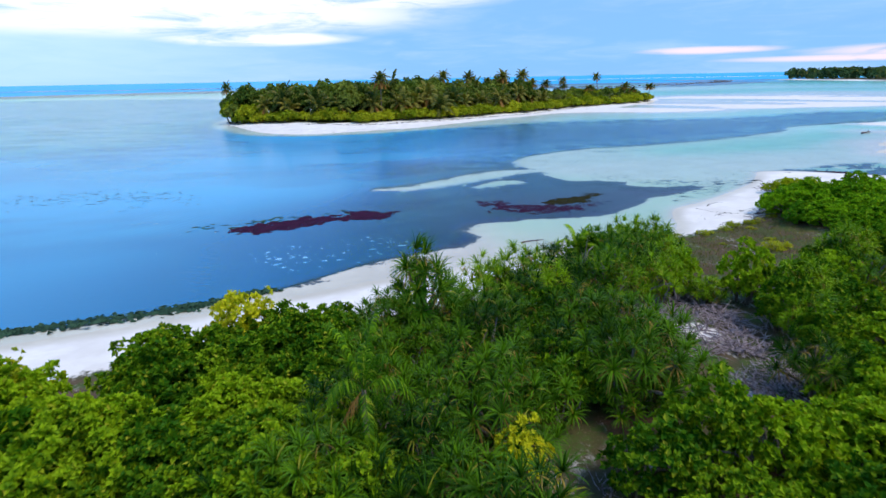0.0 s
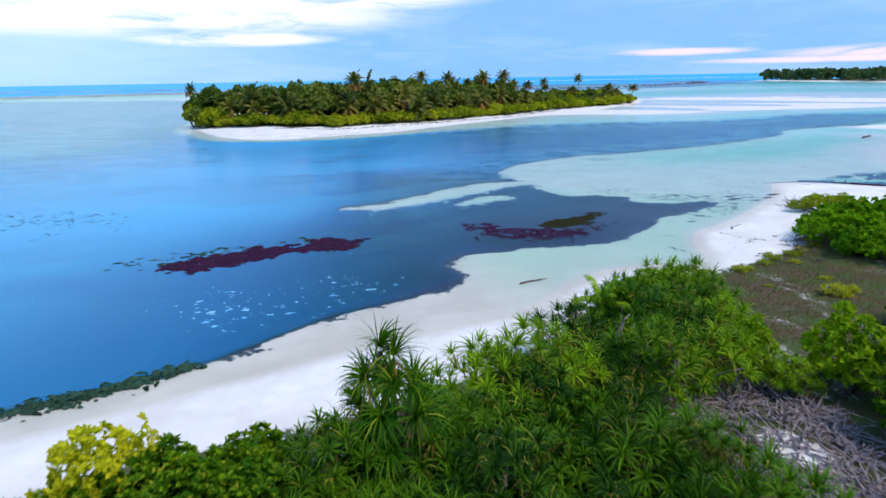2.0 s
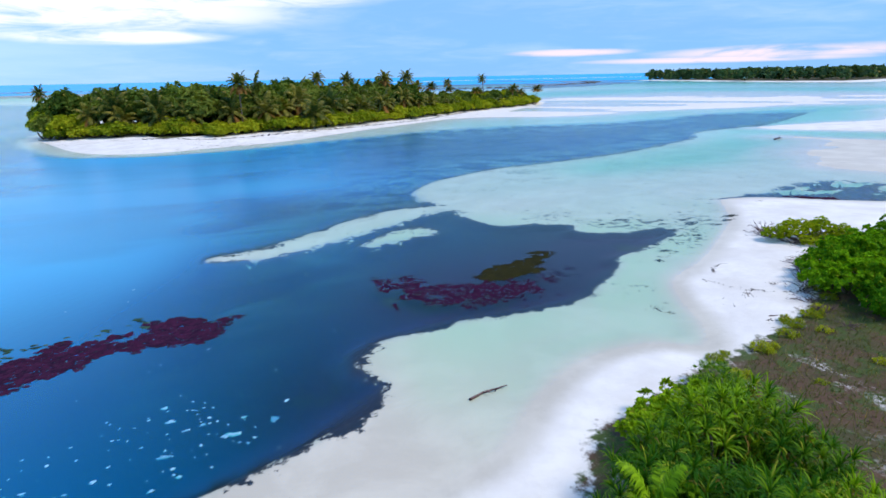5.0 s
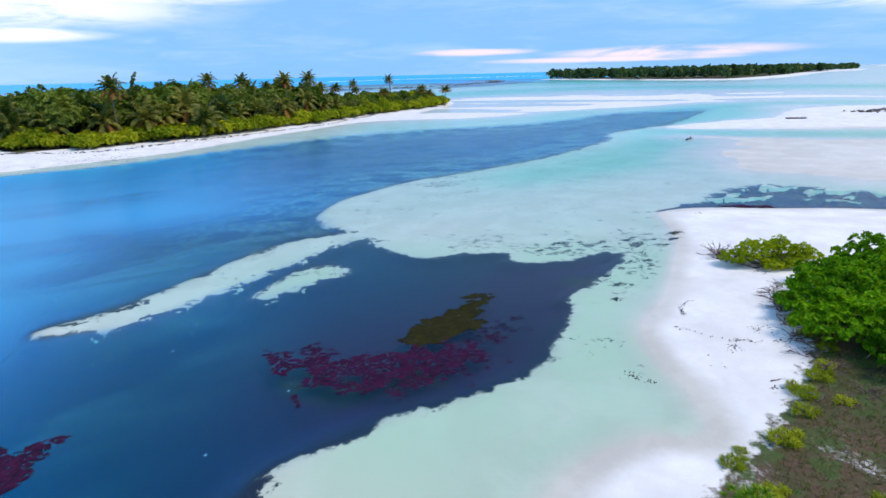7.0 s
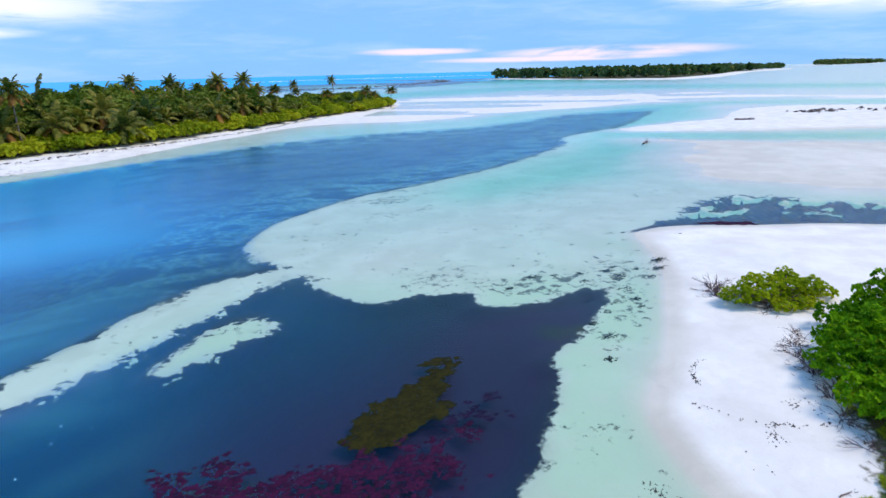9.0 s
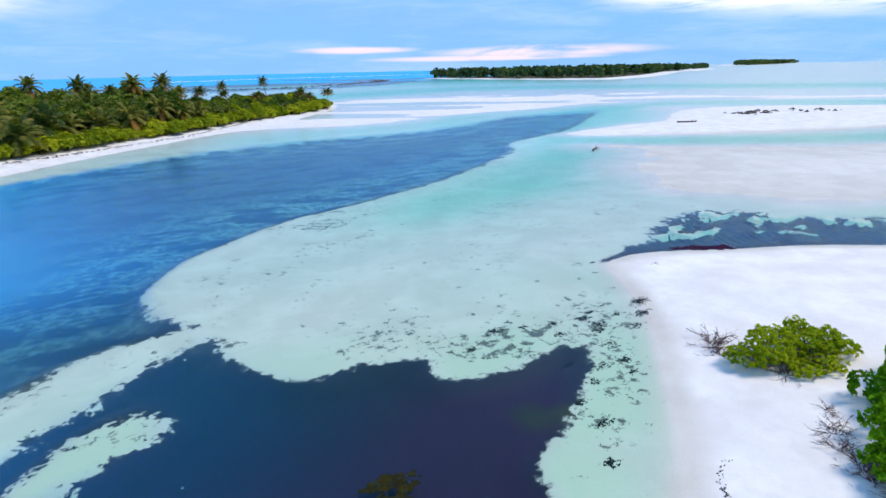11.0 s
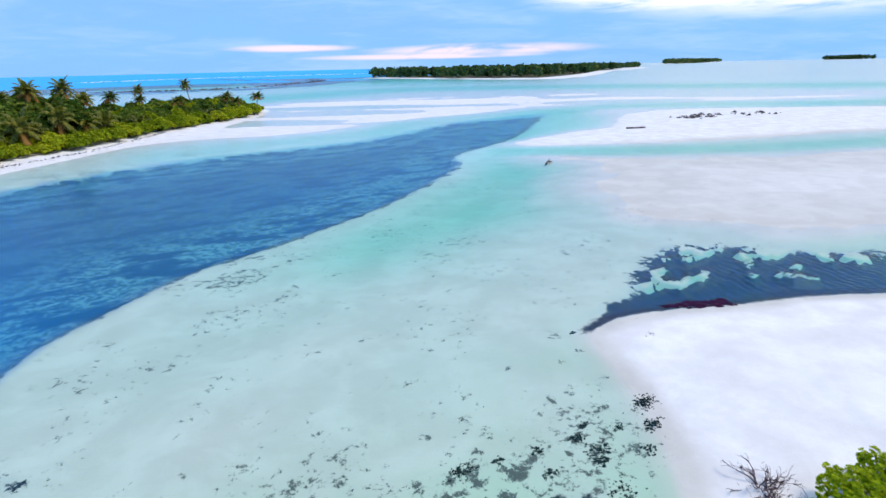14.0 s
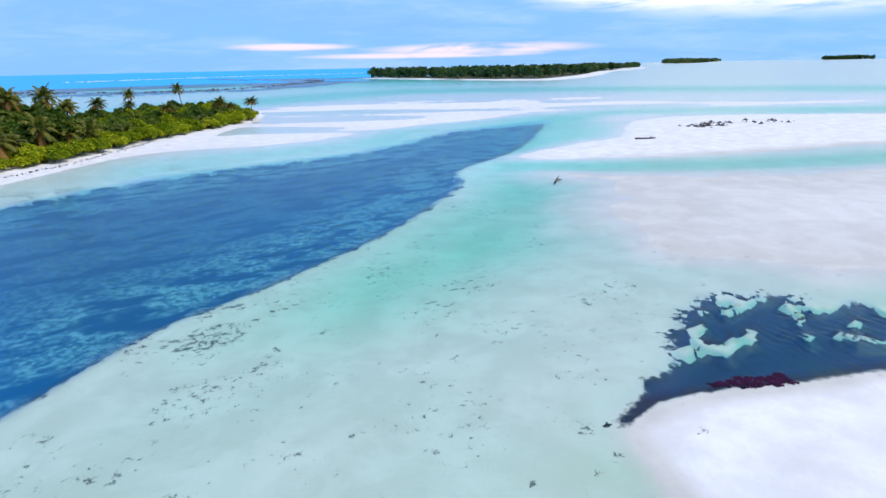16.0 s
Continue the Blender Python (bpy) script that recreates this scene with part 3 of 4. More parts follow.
def part(name, geo, mat, parent, label="", smooth=False):
    ob = new(name, geo.mesh(name, mat, smooth))
    ob.parent = parent
    return tagged(ob, label)


rng = np.random.default_rng(11)


def unit(v):
    return v / np.maximum(np.linalg.norm(v, axis=-1, keepdims=True), 1e-9)


def sprays(geo, centres, ways, leaves, length, width, lift=(0.1, 0.9), fold=0.12):
    """Whorls of short folded leaves, one whorl at each twig tip."""
    n = len(centres)
    ways = unit(ways)
    side = unit(np.cross(ways, np.where(np.abs(ways[:, 2:]) > 0.9, [[1.0, 0, 0]], [[0, 0, 1.0]])))
    other = np.cross(ways, side)
    turn = rng.uniform(0, 2 * np.pi, (n, 1)) + np.linspace(0, 2 * np.pi, leaves, endpoint=False) + rng.normal(0, 0.25, (n, leaves))
    up = rng.uniform(*lift, (n, leaves))
    d = (np.cos(turn)[..., None] * side[:, None] + np.sin(turn)[..., None] * other[:, None]) * np.cos(up)[..., None] + ways[:, None] * np.sin(up)[..., None]
    d = d.reshape(-1, 3)
    w = np.repeat(ways, leaves, 0)
    c = np.repeat(centres, leaves, 0)
    s = unit(np.cross(d, w))
    top = np.cross(s, d)
    ln = (length * rng.uniform(0.65, 1.25, len(d)))[:, None]
    base = c + d * ln * 0.06
    mid = c + d * ln * 0.62 + top * ln * fold
    tip = c + d * ln - top * ln * 0.10
    v = np.stack([base, mid + s * width * ln / length, tip, mid - s * width * ln / length], 1).reshape(-1, 3)
    i = np.arange(len(d))[:, None] * 4
    geo.add(v, np.concatenate([i + [0, 1, 2], i + [0, 2, 3]]))


def crown_points(blobs, count, shell=0.5, flat=0.15):
    """Points spread over the outside of a heap of ellipsoids, with the way each faces."""
    blobs = np.array(blobs, float)
    area = (blobs[:, 3] * blobs[:, 4]) ** 0.8
    which = rng.choice(len(blobs), count * 2, p=area / area.sum())
    d = unit(rng.normal(size=(count * 2, 3)))
    d[:, 2] = np.abs(d[:, 2]) * rng.choice([1, 1, 1, -0.35], count * 2)
    r = 1 - shell * rng.random(count * 2) ** 2
    rad = np.stack([blobs[which, 3], blobs[which, 3], blobs[which, 4]], 1)
    lump = np.array([noise.noise(v * 2.3 + k * 3.1) for v, k in zip(d, which)])
    p = blobs[which, :3] + d * rad * (r + 0.38 * lump)[:, None] + rng.normal(0, 0.05, d.shape) * rad
    keep = np.ones(len(p), bool)
    for k, b in enumerate(blobs):
        e = (((p - b[:3]) / [b[3], b[3], b[4]]) ** 2).sum(1)
        keep &= (e > 0.62) | (which == k)
    keep &= p[:, 2] > flat
    way = unit(d / rad) + [0, 0, 0.5] + rng.normal(0, 0.45, d.shape)
    return p[keep][:count], way[keep][:count]


def apart(p, way, gap):
    """Of many points, those that keep a gap from one another, outermost first."""
    order = np.argsort(-p[:, 2] + rng.normal(0, 0.3, len(p)))
    kept = np.zeros((0, 3))
    index = []
    for k in order:
        if not len(kept) or ((kept - p[k]) ** 2).sum(1).min() > gap * gap:
            kept = np.vstack([kept, p[k]])
            index.append(k)
    return p[index], way[index]


def clumped(p, way, gap, each, size):
    """Leaf clumps: a small dome of twig tips round each of the points that keep a gap."""
    c, wc = apart(p, way, gap)
    wc = unit(wc)
    d = unit(rng.normal(size=(len(c), each, 3)) + 0.9 * wc[:, None])
    r = size * rng.uniform(0.7, 1.25, (len(c), 1, 1)) * rng.uniform(0.55, 1.0, (len(c), each, 1))
    return (c[:, None] + d * r).reshape(-1, 3), (d + 0.5 * wc[:, None]).reshape(-1, 3)


def tube(geo, line, radii, sides=6):
    line = np.array(line, float)
    n = len(line)
    t = unit(np.gradient(line, axis=0))
    ref = np.array([0.3, 0.2, 1.0]) if abs(t[0][2]) < 0.8 else np.array([1.0, 0.1, 0])
    a = unit(np.cross(t, ref))
    b = np.cross(t, a)
    ang = np.linspace(0, 2 * np.pi, sides, endpoint=False)
    ring = a[:, None] * np.cos(ang)[None, :, None] + b[:, None] * np.sin(ang)[None, :, None]
    v = (line[:, None] + ring * np.array(radii)[:, None, None]).reshape(-1, 3)
    f = []
    for i in range(n - 1):
        for j in range(sides):
            k = (j + 1) % sides
            f.append((i * sides + j, i * sides + k, (i + 1) * sides + k, (i + 1) * sides + j))
    geo.add(v, f)


def crooked(start, way, length, steps=7, bend=0.3, drop=0.0):
    p, d = np.array(start, float), unit(np.array(way, float))
    out = [p.copy()]
    for _ in range(steps):
        d = unit(d + rng.normal(0, bend, 3) + [0, 0, -drop])
        p = p + d * length / steps
        out.append(p.copy())
    return np.array(out)


def stems(blobs, thick, count):
    g = Geo()
    for _ in range(count):
        b = blobs[rng.integers(len(blobs))]
        end = np.array(b[:3]) + [0, 0, 0.3 * b[4]]
        start = np.array([rng.normal(0, 0.15), rng.normal(0, 0.15), -0.25])
        mid = (start + end) / 2 + rng.normal(0, 0.25, 3)
        line = curve([start, mid, end], 4, False)
        tube(g, line, np.linspace(thick, thick * 0.3, len(line)), 5)
    return g


def heap(radius, height, lumps, spread=0.84):
    out = [(0, 0, height * 0.45, radius * 0.72, height * 0.55)]
    for i in range(lumps):
        a = 2.4 * i + rng.uniform(-0.4, 0.4)
        r = radius * spread * math.sqrt((i + 0.6) / lumps)
        s = radius * rng.uniform(0.24, 0.44)
        out.append((r * math.cos(a), r * math.sin(a), height * rng.uniform(0.36, 0.66) * (1.12 - 0.4 * r / radius), s, s * rng.uniform(0.75, 1.0)))
    return out


def shrub(name, label, mat, radius, height, lumps, tips, leaf, leaves=7, group="", stem_count=7, wide=0.36, blobs=None, lift=(0.1, 0.9), rise=0.0, gap=0.0, each=1):
    ob = thing(name, label, "shrub", group)
    blobs = blobs or heap(radius, height, lumps)
    g = Geo()
    p, way = crown_points(blobs, tips)
    way[:, 2] += rise
    if gap:
        p, way = clumped(p, way, gap, each, gap * 0.52) if each > 1 else apart(p, way, gap)
    sprays(g, p, way, leaves, leaf, leaf * wide, lift)
    part("crown", g, mat, ob)
    part("stem", stems(blobs, 0.05 + 0.02 * radius, stem_count), M_BARK, ob)
    return ob


def strap_leaves(geo, centre, way, count, length, width, droop=0.55, spread=(0.15, 1.35)):
    """A screw-pine head: long arching straps in a spiral."""
    way = unit(np.array(way, float))
    side = unit(np.cross(way, [0.21, 0.4, 0.9]))
    other = np.cross(way, side)
    for i in range(count):
        a = 2.4 * i + rng.uniform(-0.2, 0.2)
        tilt = spread[0] + (spread[1] - spread[0]) * ((i + 0.5) / count) ** 0.8 + rng.normal(0, 0.08)
        out = math.cos(a) * side + math.sin(a) * other
        d = unit(way * math.cos(tilt) + out * math.sin(tilt))
        ln = length * rng.uniform(0.75, 1.15)
        s = unit(np.cross(d, way + 1e-3))
        p, rows = np.array(centre, float), []
        for k, (w, step) in enumerate(((0.75, 0.0), (1.0, 0.28), (0.85, 0.27), (0.5, 0.25), (0.04, 0.2))):
            p = p + d * ln * step
            rows += [p - s * width * w, p + s * width * w]
            d = unit(d + np.array([0, 0, -droop]) * (0.15 + 0.16 * k))
        geo.add(rows, [(2 * k, 2 * k + 1, 2 * k + 3, 2 * k + 2) for k in range(4)])


def screw_pine(label, heads, height, radius, group="screw pines of the thicket", length=0.85, tall=False):
    ob = thing("screw_pine", label, "screw pine", group)
    leaves, dry, wood = Geo(), Geo(), Geo()
    trunk_top = np.array([0.1, 0.0, height * 0.45])
    tube(wood, curve([(0, 0, -0.3), (0.15, 0.05, height * 0.2), trunk_top], 4, False), np.linspace(0.11, 0.08, 9), 7)
    for i in range(heads):
        a = 2.4 * i + rng.uniform(-0.3, 0.3)
        r = radius * math.sqrt((i + 0.2) / heads)
        zz = height * (1.0 - 0.72 * (r / radius) ** 1.3) * rng.uniform(0.88, 1.05)
        if not tall:
            zz = height * rng.uniform(0.62, 1.0) * (1 - 0.25 * r / radius)
        c = np.array([r * math.cos(a), r * math.sin(a), zz])
        way = unit(np.array([math.cos(a) * r / radius * 0.9, math.sin(a) * r / radius * 0.9, 1.0]))
        line = curve([trunk_top * [1, 1, rng.uniform(0.35, 1.0)], (trunk_top + c) / 2 + [0, 0, -0.1 * height], c - way * 0.1], 3, False)
        tube(wood, line, np.linspace(0.07, 0.05, len(line)), 5)
        strap_leaves(leaves, c, unit(way + rng.normal(0, 0.3, 3)), 66 if tall else 44, length * rng.uniform(0.7, 1.15), 0.024 if tall else 0.019, 0.85)
        if i % 2 == 0:
            strap_leaves(dry, c - way * 0.15, way, 9, length * 0.8, 0.03, 1.0, (1.3, 1.9))
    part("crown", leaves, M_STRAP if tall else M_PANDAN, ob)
    tagged(part("dead_leaf_skirt", dry, M_PANDAN_DRY, ob, "withered straw-coloured hanging leaves"), kind="stuff")
    part("trunk", wood, M_BARK, ob)
    return ob


def frond(geo, base, way, length, leaflets=26, droop=0.5, leaflet=0.65, wide=0.03):
    """A feather leaf: arching midrib with hanging leaflets on both sides."""
    d = unit(np.array(way, float))
    p = np.array(base, float)
    pts = [p.copy()]
    steps = 9
    for k in range(steps):
        p = p + d * length / steps
        pts.append(p.copy())
        d = unit(d + np.array([0, 0, -droop * (0.06 + 0.035 * k)]))
    pts = np.array(pts)
    tube(geo, pts, np.linspace(0.035, 0.008, len(pts)) * length / 3.5, 3)
    s = np.linspace(0.14, 0.99, leaflets) * steps
    i = np.minimum(s.astype(int), steps - 1)
    c = pts[i] + (pts[i + 1] - pts[i]) * (s - i)[:, None]
    t = unit(pts[i + 1] - pts[i])
    side = unit(np.cross(t, [0, 0, 1.0]))
    size = leaflet * np.sin(np.pi * (0.12 + 0.8 * s / steps)) ** 0.6
    for sign in (-1, 1):
        o = unit(side * sign + t * 0.55 + [0, 0, -0.25] + rng.normal(0, 0.10, c.shape))
        e1 = c + o * size[:, None] * 0.55
        e2 = c + o * size[:, None] + np.array([0, 0, -0.30]) * size[:, None]
        w = t * wide * length / 3.5
        v = np.stack([c - w, c + w, e1 + w * 1.1, e1 - w * 1.1, e2], 1).reshape(-1, 3)
        k = np.arange(leaflets)[:, None] * 5
        geo.add(v, (k + [0, 1, 2, 3]))
        geo.f.extend((k + [3, 2, 4] + geo.n - len(v)).tolist())


def coconut_palm(label, height, fronds=20, length=3.0, lean=(0.6, 0.2), dry=0, group="coconut palms of the islet", leaflets=24, wide=0.085, mat=None):
    ob = thing("coconut_palm", label, "palm", group)
    top = np.array([lean[0] * height * 0.16, lean[1] * height * 0.16, height])
    if height > 1.5:
        wood = Geo()
        line = curve([(0, 0, -0.5), (top[0] * 0.25, top[1] * 0.25, height * 0.4), top], 5, False)
        tube(wood, line, np.linspace(0.19, 0.11, len(line)), 7)
        part("trunk", wood, M_BARK, ob)
    leaves, old = Geo(), Geo()
    for i in range(fronds):
        a = 2.4 * i
        up = 1.3 - 1.95 * i / fronds
        way = (math.cos(a) * math.cos(up), math.sin(a) * math.cos(up), math.sin(up))
        frond(old if i >= fronds - dry else leaves, top, way, length * rng.uniform(0.85, 1.1), leaflets, 0.85, length * 0.24, wide)
    part("crown", leaves, mat or M_PALM, ob)
    if dry:
        part("old_frond", old, M_PALM_DRY, ob, "withered orange hanging fronds")
    return ob


def tree(label, mat, radius, height, lumps, clumps, leaf, group):
    """A broad tree of the islet: trunk, limbs, and a crown of leaf clumps with gaps."""
    ob = thing("tree", label, "tree", group)
    blobs = [(x, y, z + height * 0.22, r, h) for x, y, z, r, h in heap(radius, height * 0.72, lumps, 0.8)]
    g = Geo()
    p, way = crown_points(blobs, clumps, 0.45, height * 0.12)
    sprays(g, p, way, 6, leaf, leaf * 0.42, (0.0, 1.0), 0.16)
    part("crown", g, mat, ob)
    wood = stems(blobs, 0.22, 6)
    tube(wood, [(0, 0, -0.5), (0.1, 0, height * 0.25), (0, 0.1, height * 0.55)], [0.3, 0.24, 0.12], 7)
    part("trunk", wood, M_BARK, ob)
    return ob


def snag(label, branches, length, mat=None, name="dead_shrub", low=0.2, thick=0.045):
    """A leafless heap of crooked branches."""
    ob = thing(name, label, "dead shrub")
    g = Geo()
    for i in range(branches):
        a = rng.uniform(0, 2 * np.pi)
        way = (math.cos(a), math.sin(a), rng.uniform(low, low + 0.9))
        ln = length * rng.uniform(0.6, 1.2)
        line = crooked((rng.normal(0, 0.12), rng.normal(0, 0.12), -0.05), way, ln, 7, 0.28, 0.02)
        tube(g, line, np.linspace(thick, thick * 0.25, len(line)), 5)
        for _ in range(4):
            k = rng.integers(2, 7)
            tw = crooked(line[k], line[k] - line[k - 1] + rng.normal(0, 0.25 * ln / 7, 3), ln * rng.uniform(0.2, 0.45), 4, 0.35)
            tube(g, tw, np.linspace(thick * 0.5, thick * 0.12, len(tw)), 4)
    part("dead_wood", g, mat or M_DEAD, ob)
    return ob


def place(ob, x, y, z, turn=0.0, size=1.0, tall=1.0):
    ob.matrix_basis = pose(x, y, z, 0, 0, turn) @ Matrix.Diagonal((size, size, size * tall, 1))
    return ob


def spread_copies(protos, spots):
    """Copies of a few models at (x, y, turn, size, tall), each on the ground. The models themselves take the first spots."""
    q = np.array([s[:2] for s in spots], float)
    zs = fields(q)[0]
    used = set()
    for k, (s, z) in enumerate(zip(spots, zs)):
        which = k % len(protos)
        ob = protos[which]
        m = pose(s[0], s[1], z - 0.03, 0, 0, s[2]) @ Matrix.Diagonal((s[3], s[3], s[3] * s[4], 1))
        if which not in used:
            used.add(which)
            ob.matrix_basis = m
        else:
            copy_thing(ob, m @ Matrix.Diagonal((*[1 / v for v in ob.scale], 1)))


def scatter(poly, gap, seed, accept=None, size=(0.8, 1.2), tall=(0.85, 1.15)):
    r = np.random.default_rng(seed)
    poly = np.array(poly, float)
    lo, hi = poly.min(0), poly.max(0)
    out = []
    tries = int((hi - lo).prod() / gap ** 2 * 12)
    cand = r.uniform(lo, hi, (tries, 2))
    cand = cand[inside(cand, poly)]
    for p in cand:
        if accept is not None and not accept(*p):
            continue
        if all((p[0] - o[0]) ** 2 + (p[1] - o[1]) ** 2 > gap * gap for o in out):
            out.append((p[0], p[1], r.uniform(0, 360), r.uniform(*size), r.uniform(*tall)))
    return out


# ---- shrubs of the near shore ----
LEFT = [(-26, 7), (-24, 10.6), (-15.5, 15.0), (-11.4, 15.8), (-10.2, 18.0), (-9.4, 20.4), (-5.5, 21.8), (-3.4, 21), (-3.4, 6)]
THICKET = [(-3.4, 6), (-3.4, 20.6), (-2.2, 22.4), (-0.6, 23.2), (1.0, 24.2), (3.0, 25.4), (4.4, 26.8), (5.4, 28.4), (6.6, 30.0), (8.2, 32.0), (10.6, 34.0), (12.4, 34.6), (13.8, 33.0), (13.3, 30.5), (12.8, 28.0), (12.6, 26.4), (10.5, 26.2), (8.0, 25.6), (7.2, 22), (8.4, 17), (3, 14.6), (2, 6)]
FRONT_RIGHT = [(2.6, 6), (3.6, 12.6), (8, 14), (14, 14.8), (22, 15), (22, 7)]
INLAND = [(12.0, 16.2), (13.4, 19.5), (14.4, 22.5), (13.4, 24.8), (12.8, 26.0), (15, 26.2), (18, 25.2), (20.4, 27.6), (23.0, 31.5), (27, 33), (36, 33), (34, 18), (20, 15)]
HEDGE = [(31.4, 48.0), (36, 49.4), (46, 48.5), (50, 46), (48, 36), (31, 36), (27.8, 39.5), (27.2, 42.5), (28.4, 45.6)]


GAPS = ((-7.6, 20.7, 1.6), (2.3, 12.7, 1.3), (-1.9, 13.4, 1.1), (7.4, 26.8, 0.9), (-0.55, 22.0, 0.9))  # room round single plants


def free(x, y):
    return all((x - a) ** 2 + (y - b) ** 2 > r * r for a, b, r in CLEARINGS + GAPS)


green = [shrub("shrub", "dense rounded shrub with glossy green leaf whorls", M_LEAF, r, h, n, t, 0.19, 8, "broad-leaved shrubs of the near shore", 7, 0.27, None, (0.2, 1.1), 0.0, 0.40, 9)
         for r, h, n, t in ((2.1, 2.1, 14, 1700), (1.8, 1.8, 12, 1350), (2.4, 2.3, 17, 2100), (1.6, 2.1, 11, 1250))]
spots = scatter(LEFT, 1.75, 3, free, (0.85, 1.2)) + scatter([(-34, -12), (-34, 3), (-26, 6.5), (24, 6.5), (40, 10), (44, -12)], 3.6, 6, None, (1.0, 1.5))
spread_copies(green, spots)

pines = [screw_pine("screw pine with arching strap leaves and pale stems", h, z, r) for h, z, r in ((17, 2.4, 1.5), (14, 2.1, 1.3), (21, 2.8, 1.8))]
spots = scatter(THICKET, 3.0, 7, free, (0.8, 1.15)) + scatter(INLAND, 3.4, 9, free, (0.65, 0.95))
spread_copies(pines, spots)
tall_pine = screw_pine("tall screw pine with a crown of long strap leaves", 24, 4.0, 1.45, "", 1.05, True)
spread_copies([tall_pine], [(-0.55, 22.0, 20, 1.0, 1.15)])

def tufted_shrub(label, mat, radius, height, lumps, gap, length, group, wide=0.023, name="tufted_shrub"):
    """A bush whose crown is made of many small heads of arching straps."""
    ob = thing(name, label, "low shrub" if name == "low_shrub" else "tufted shrub", group)
    blobs = heap(radius, height, lumps)
    p, way = apart(*crown_points(blobs, 700, 0.35), gap)
    leaves, dry = Geo(), Geo()
    for c, d in zip(p, unit(way)):
        strap_leaves(leaves, c - 0.15 * d, unit(d + [0, 0, 1.1] + rng.normal(0, 0.15, 3)), 24 if wide > 0.02 else 12, length * rng.uniform(0.75, 1.2), wide, 0.85, (0.1, 1.15))
        if rng.random() < 0.3:
            strap_leaves(dry, c - 0.25 * d, d, 5, length * 0.8, wide * 0.8, 1.3, (1.2, 2.0))
    part("crown", leaves, mat, ob)
    tagged(part("dead_leaf_skirt", dry, M_PANDAN_DRY, ob, "withered straw-coloured hanging leaves"), kind="stuff")
    part("stem", stems(blobs, 0.05 * radius, 12), M_DEAD, ob)
    return ob


SHAPES = ((1.5, 2.5, 9), (1.2, 2.1, 8), (1.7, 2.9, 11))
# same bush twice: nearer than y=24 takes the leaf colour with shade put in
narrow = [tufted_shrub("bushy shrub with tufts of long narrow deep green leaves, darkened for shade", M_PANDAN, *v, 0.50, 0.58, "narrow-leaved shrubs of the thicket") for v in SHAPES]
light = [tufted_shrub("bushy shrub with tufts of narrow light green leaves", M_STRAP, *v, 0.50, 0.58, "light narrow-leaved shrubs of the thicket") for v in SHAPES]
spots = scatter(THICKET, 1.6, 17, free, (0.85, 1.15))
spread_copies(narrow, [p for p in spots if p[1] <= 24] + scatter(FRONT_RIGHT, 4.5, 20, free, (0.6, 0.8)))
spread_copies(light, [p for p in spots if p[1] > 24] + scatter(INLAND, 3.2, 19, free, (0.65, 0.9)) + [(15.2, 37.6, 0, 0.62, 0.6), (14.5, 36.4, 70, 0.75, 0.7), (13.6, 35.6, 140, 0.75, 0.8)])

mixed = [shrub("shrub", "leafy green shrub at the edge of the thicket", M_LEAF, r, h, n, t, 0.21, 8, "inland shrubs of the near shore", 8, 0.28, None, (0.2, 1.1), 0.0, 0.42, 8)
         for r, h, n, t in ((1.5, 1.9, 8, 1100), (1.2, 2.3, 7, 1000), (1.9, 1.8, 12, 1500))]
spread_copies(mixed, scatter(INLAND, 2.0, 13, free, (0.75, 1.1)) + [p for p in scatter(FRONT_RIGHT, 1.75, 5, free, (0.85, 1.1)) if p[0] > 4.5 or p[1] < 9] + scatter(THICKET, 4.6, 14, free, (0.8, 1.05)) + [(12.4, 35.0, 40, 1.05, 0.8), (13.6, 34.0, 80, 0.9, 0.8), (3.2, 25.2, 0, 0.9, 1.0)])

yellow = [shrub("shrub", "yellow-green shrub with pale young leaves", M_YELLOW, r, h, n, t, 0.14, 8, "yellow-leaved shrubs of the near shore", 7, 0.26, None, (0.2, 1.1), 0.0, 0.32, 8)
          for r, h, n, t in ((1.35, 2.1, 11, 1500), (0.8, 1.9, 7, 800))]
spread_copies(yellow, [(-7.6, 20.7, 0, 1.25, 1.12), (2.2, 12.6, 0, 1.0, 1.15), (-14.2, 16.6, 60, 1.1, 1.0), (18.4, 30.4, 0, 0.6, 0.8), (-13.0, 13.5, 30, 0.9, 1.3)])

hedge = [shrub("shrub", "bright green rounded shrub on the beach ridge", M_HEDGE, r, h, n, t, 0.19, 8, "bright shrubs of the beach ridge", 7, 0.3, None, (0.1, 0.9), 0.0, 0.44, 9)
         for r, h, n, t in ((2.0, 1.75, 9, 1250), (1.7, 1.6, 8, 950))]
spread_copies(hedge, scatter(HEDGE, 1.5, 21, None, (0.85, 1.15), (0.9, 1.1)))

low = [tufted_shrub("small bright yellow-green tuft on dry ground", M_FRONT, r, h, 6, 0.15, 0.26, "low tufts of the clearing", 0.012, "low_shrub") for r, h in ((0.8, 0.5), (0.55, 0.4))]
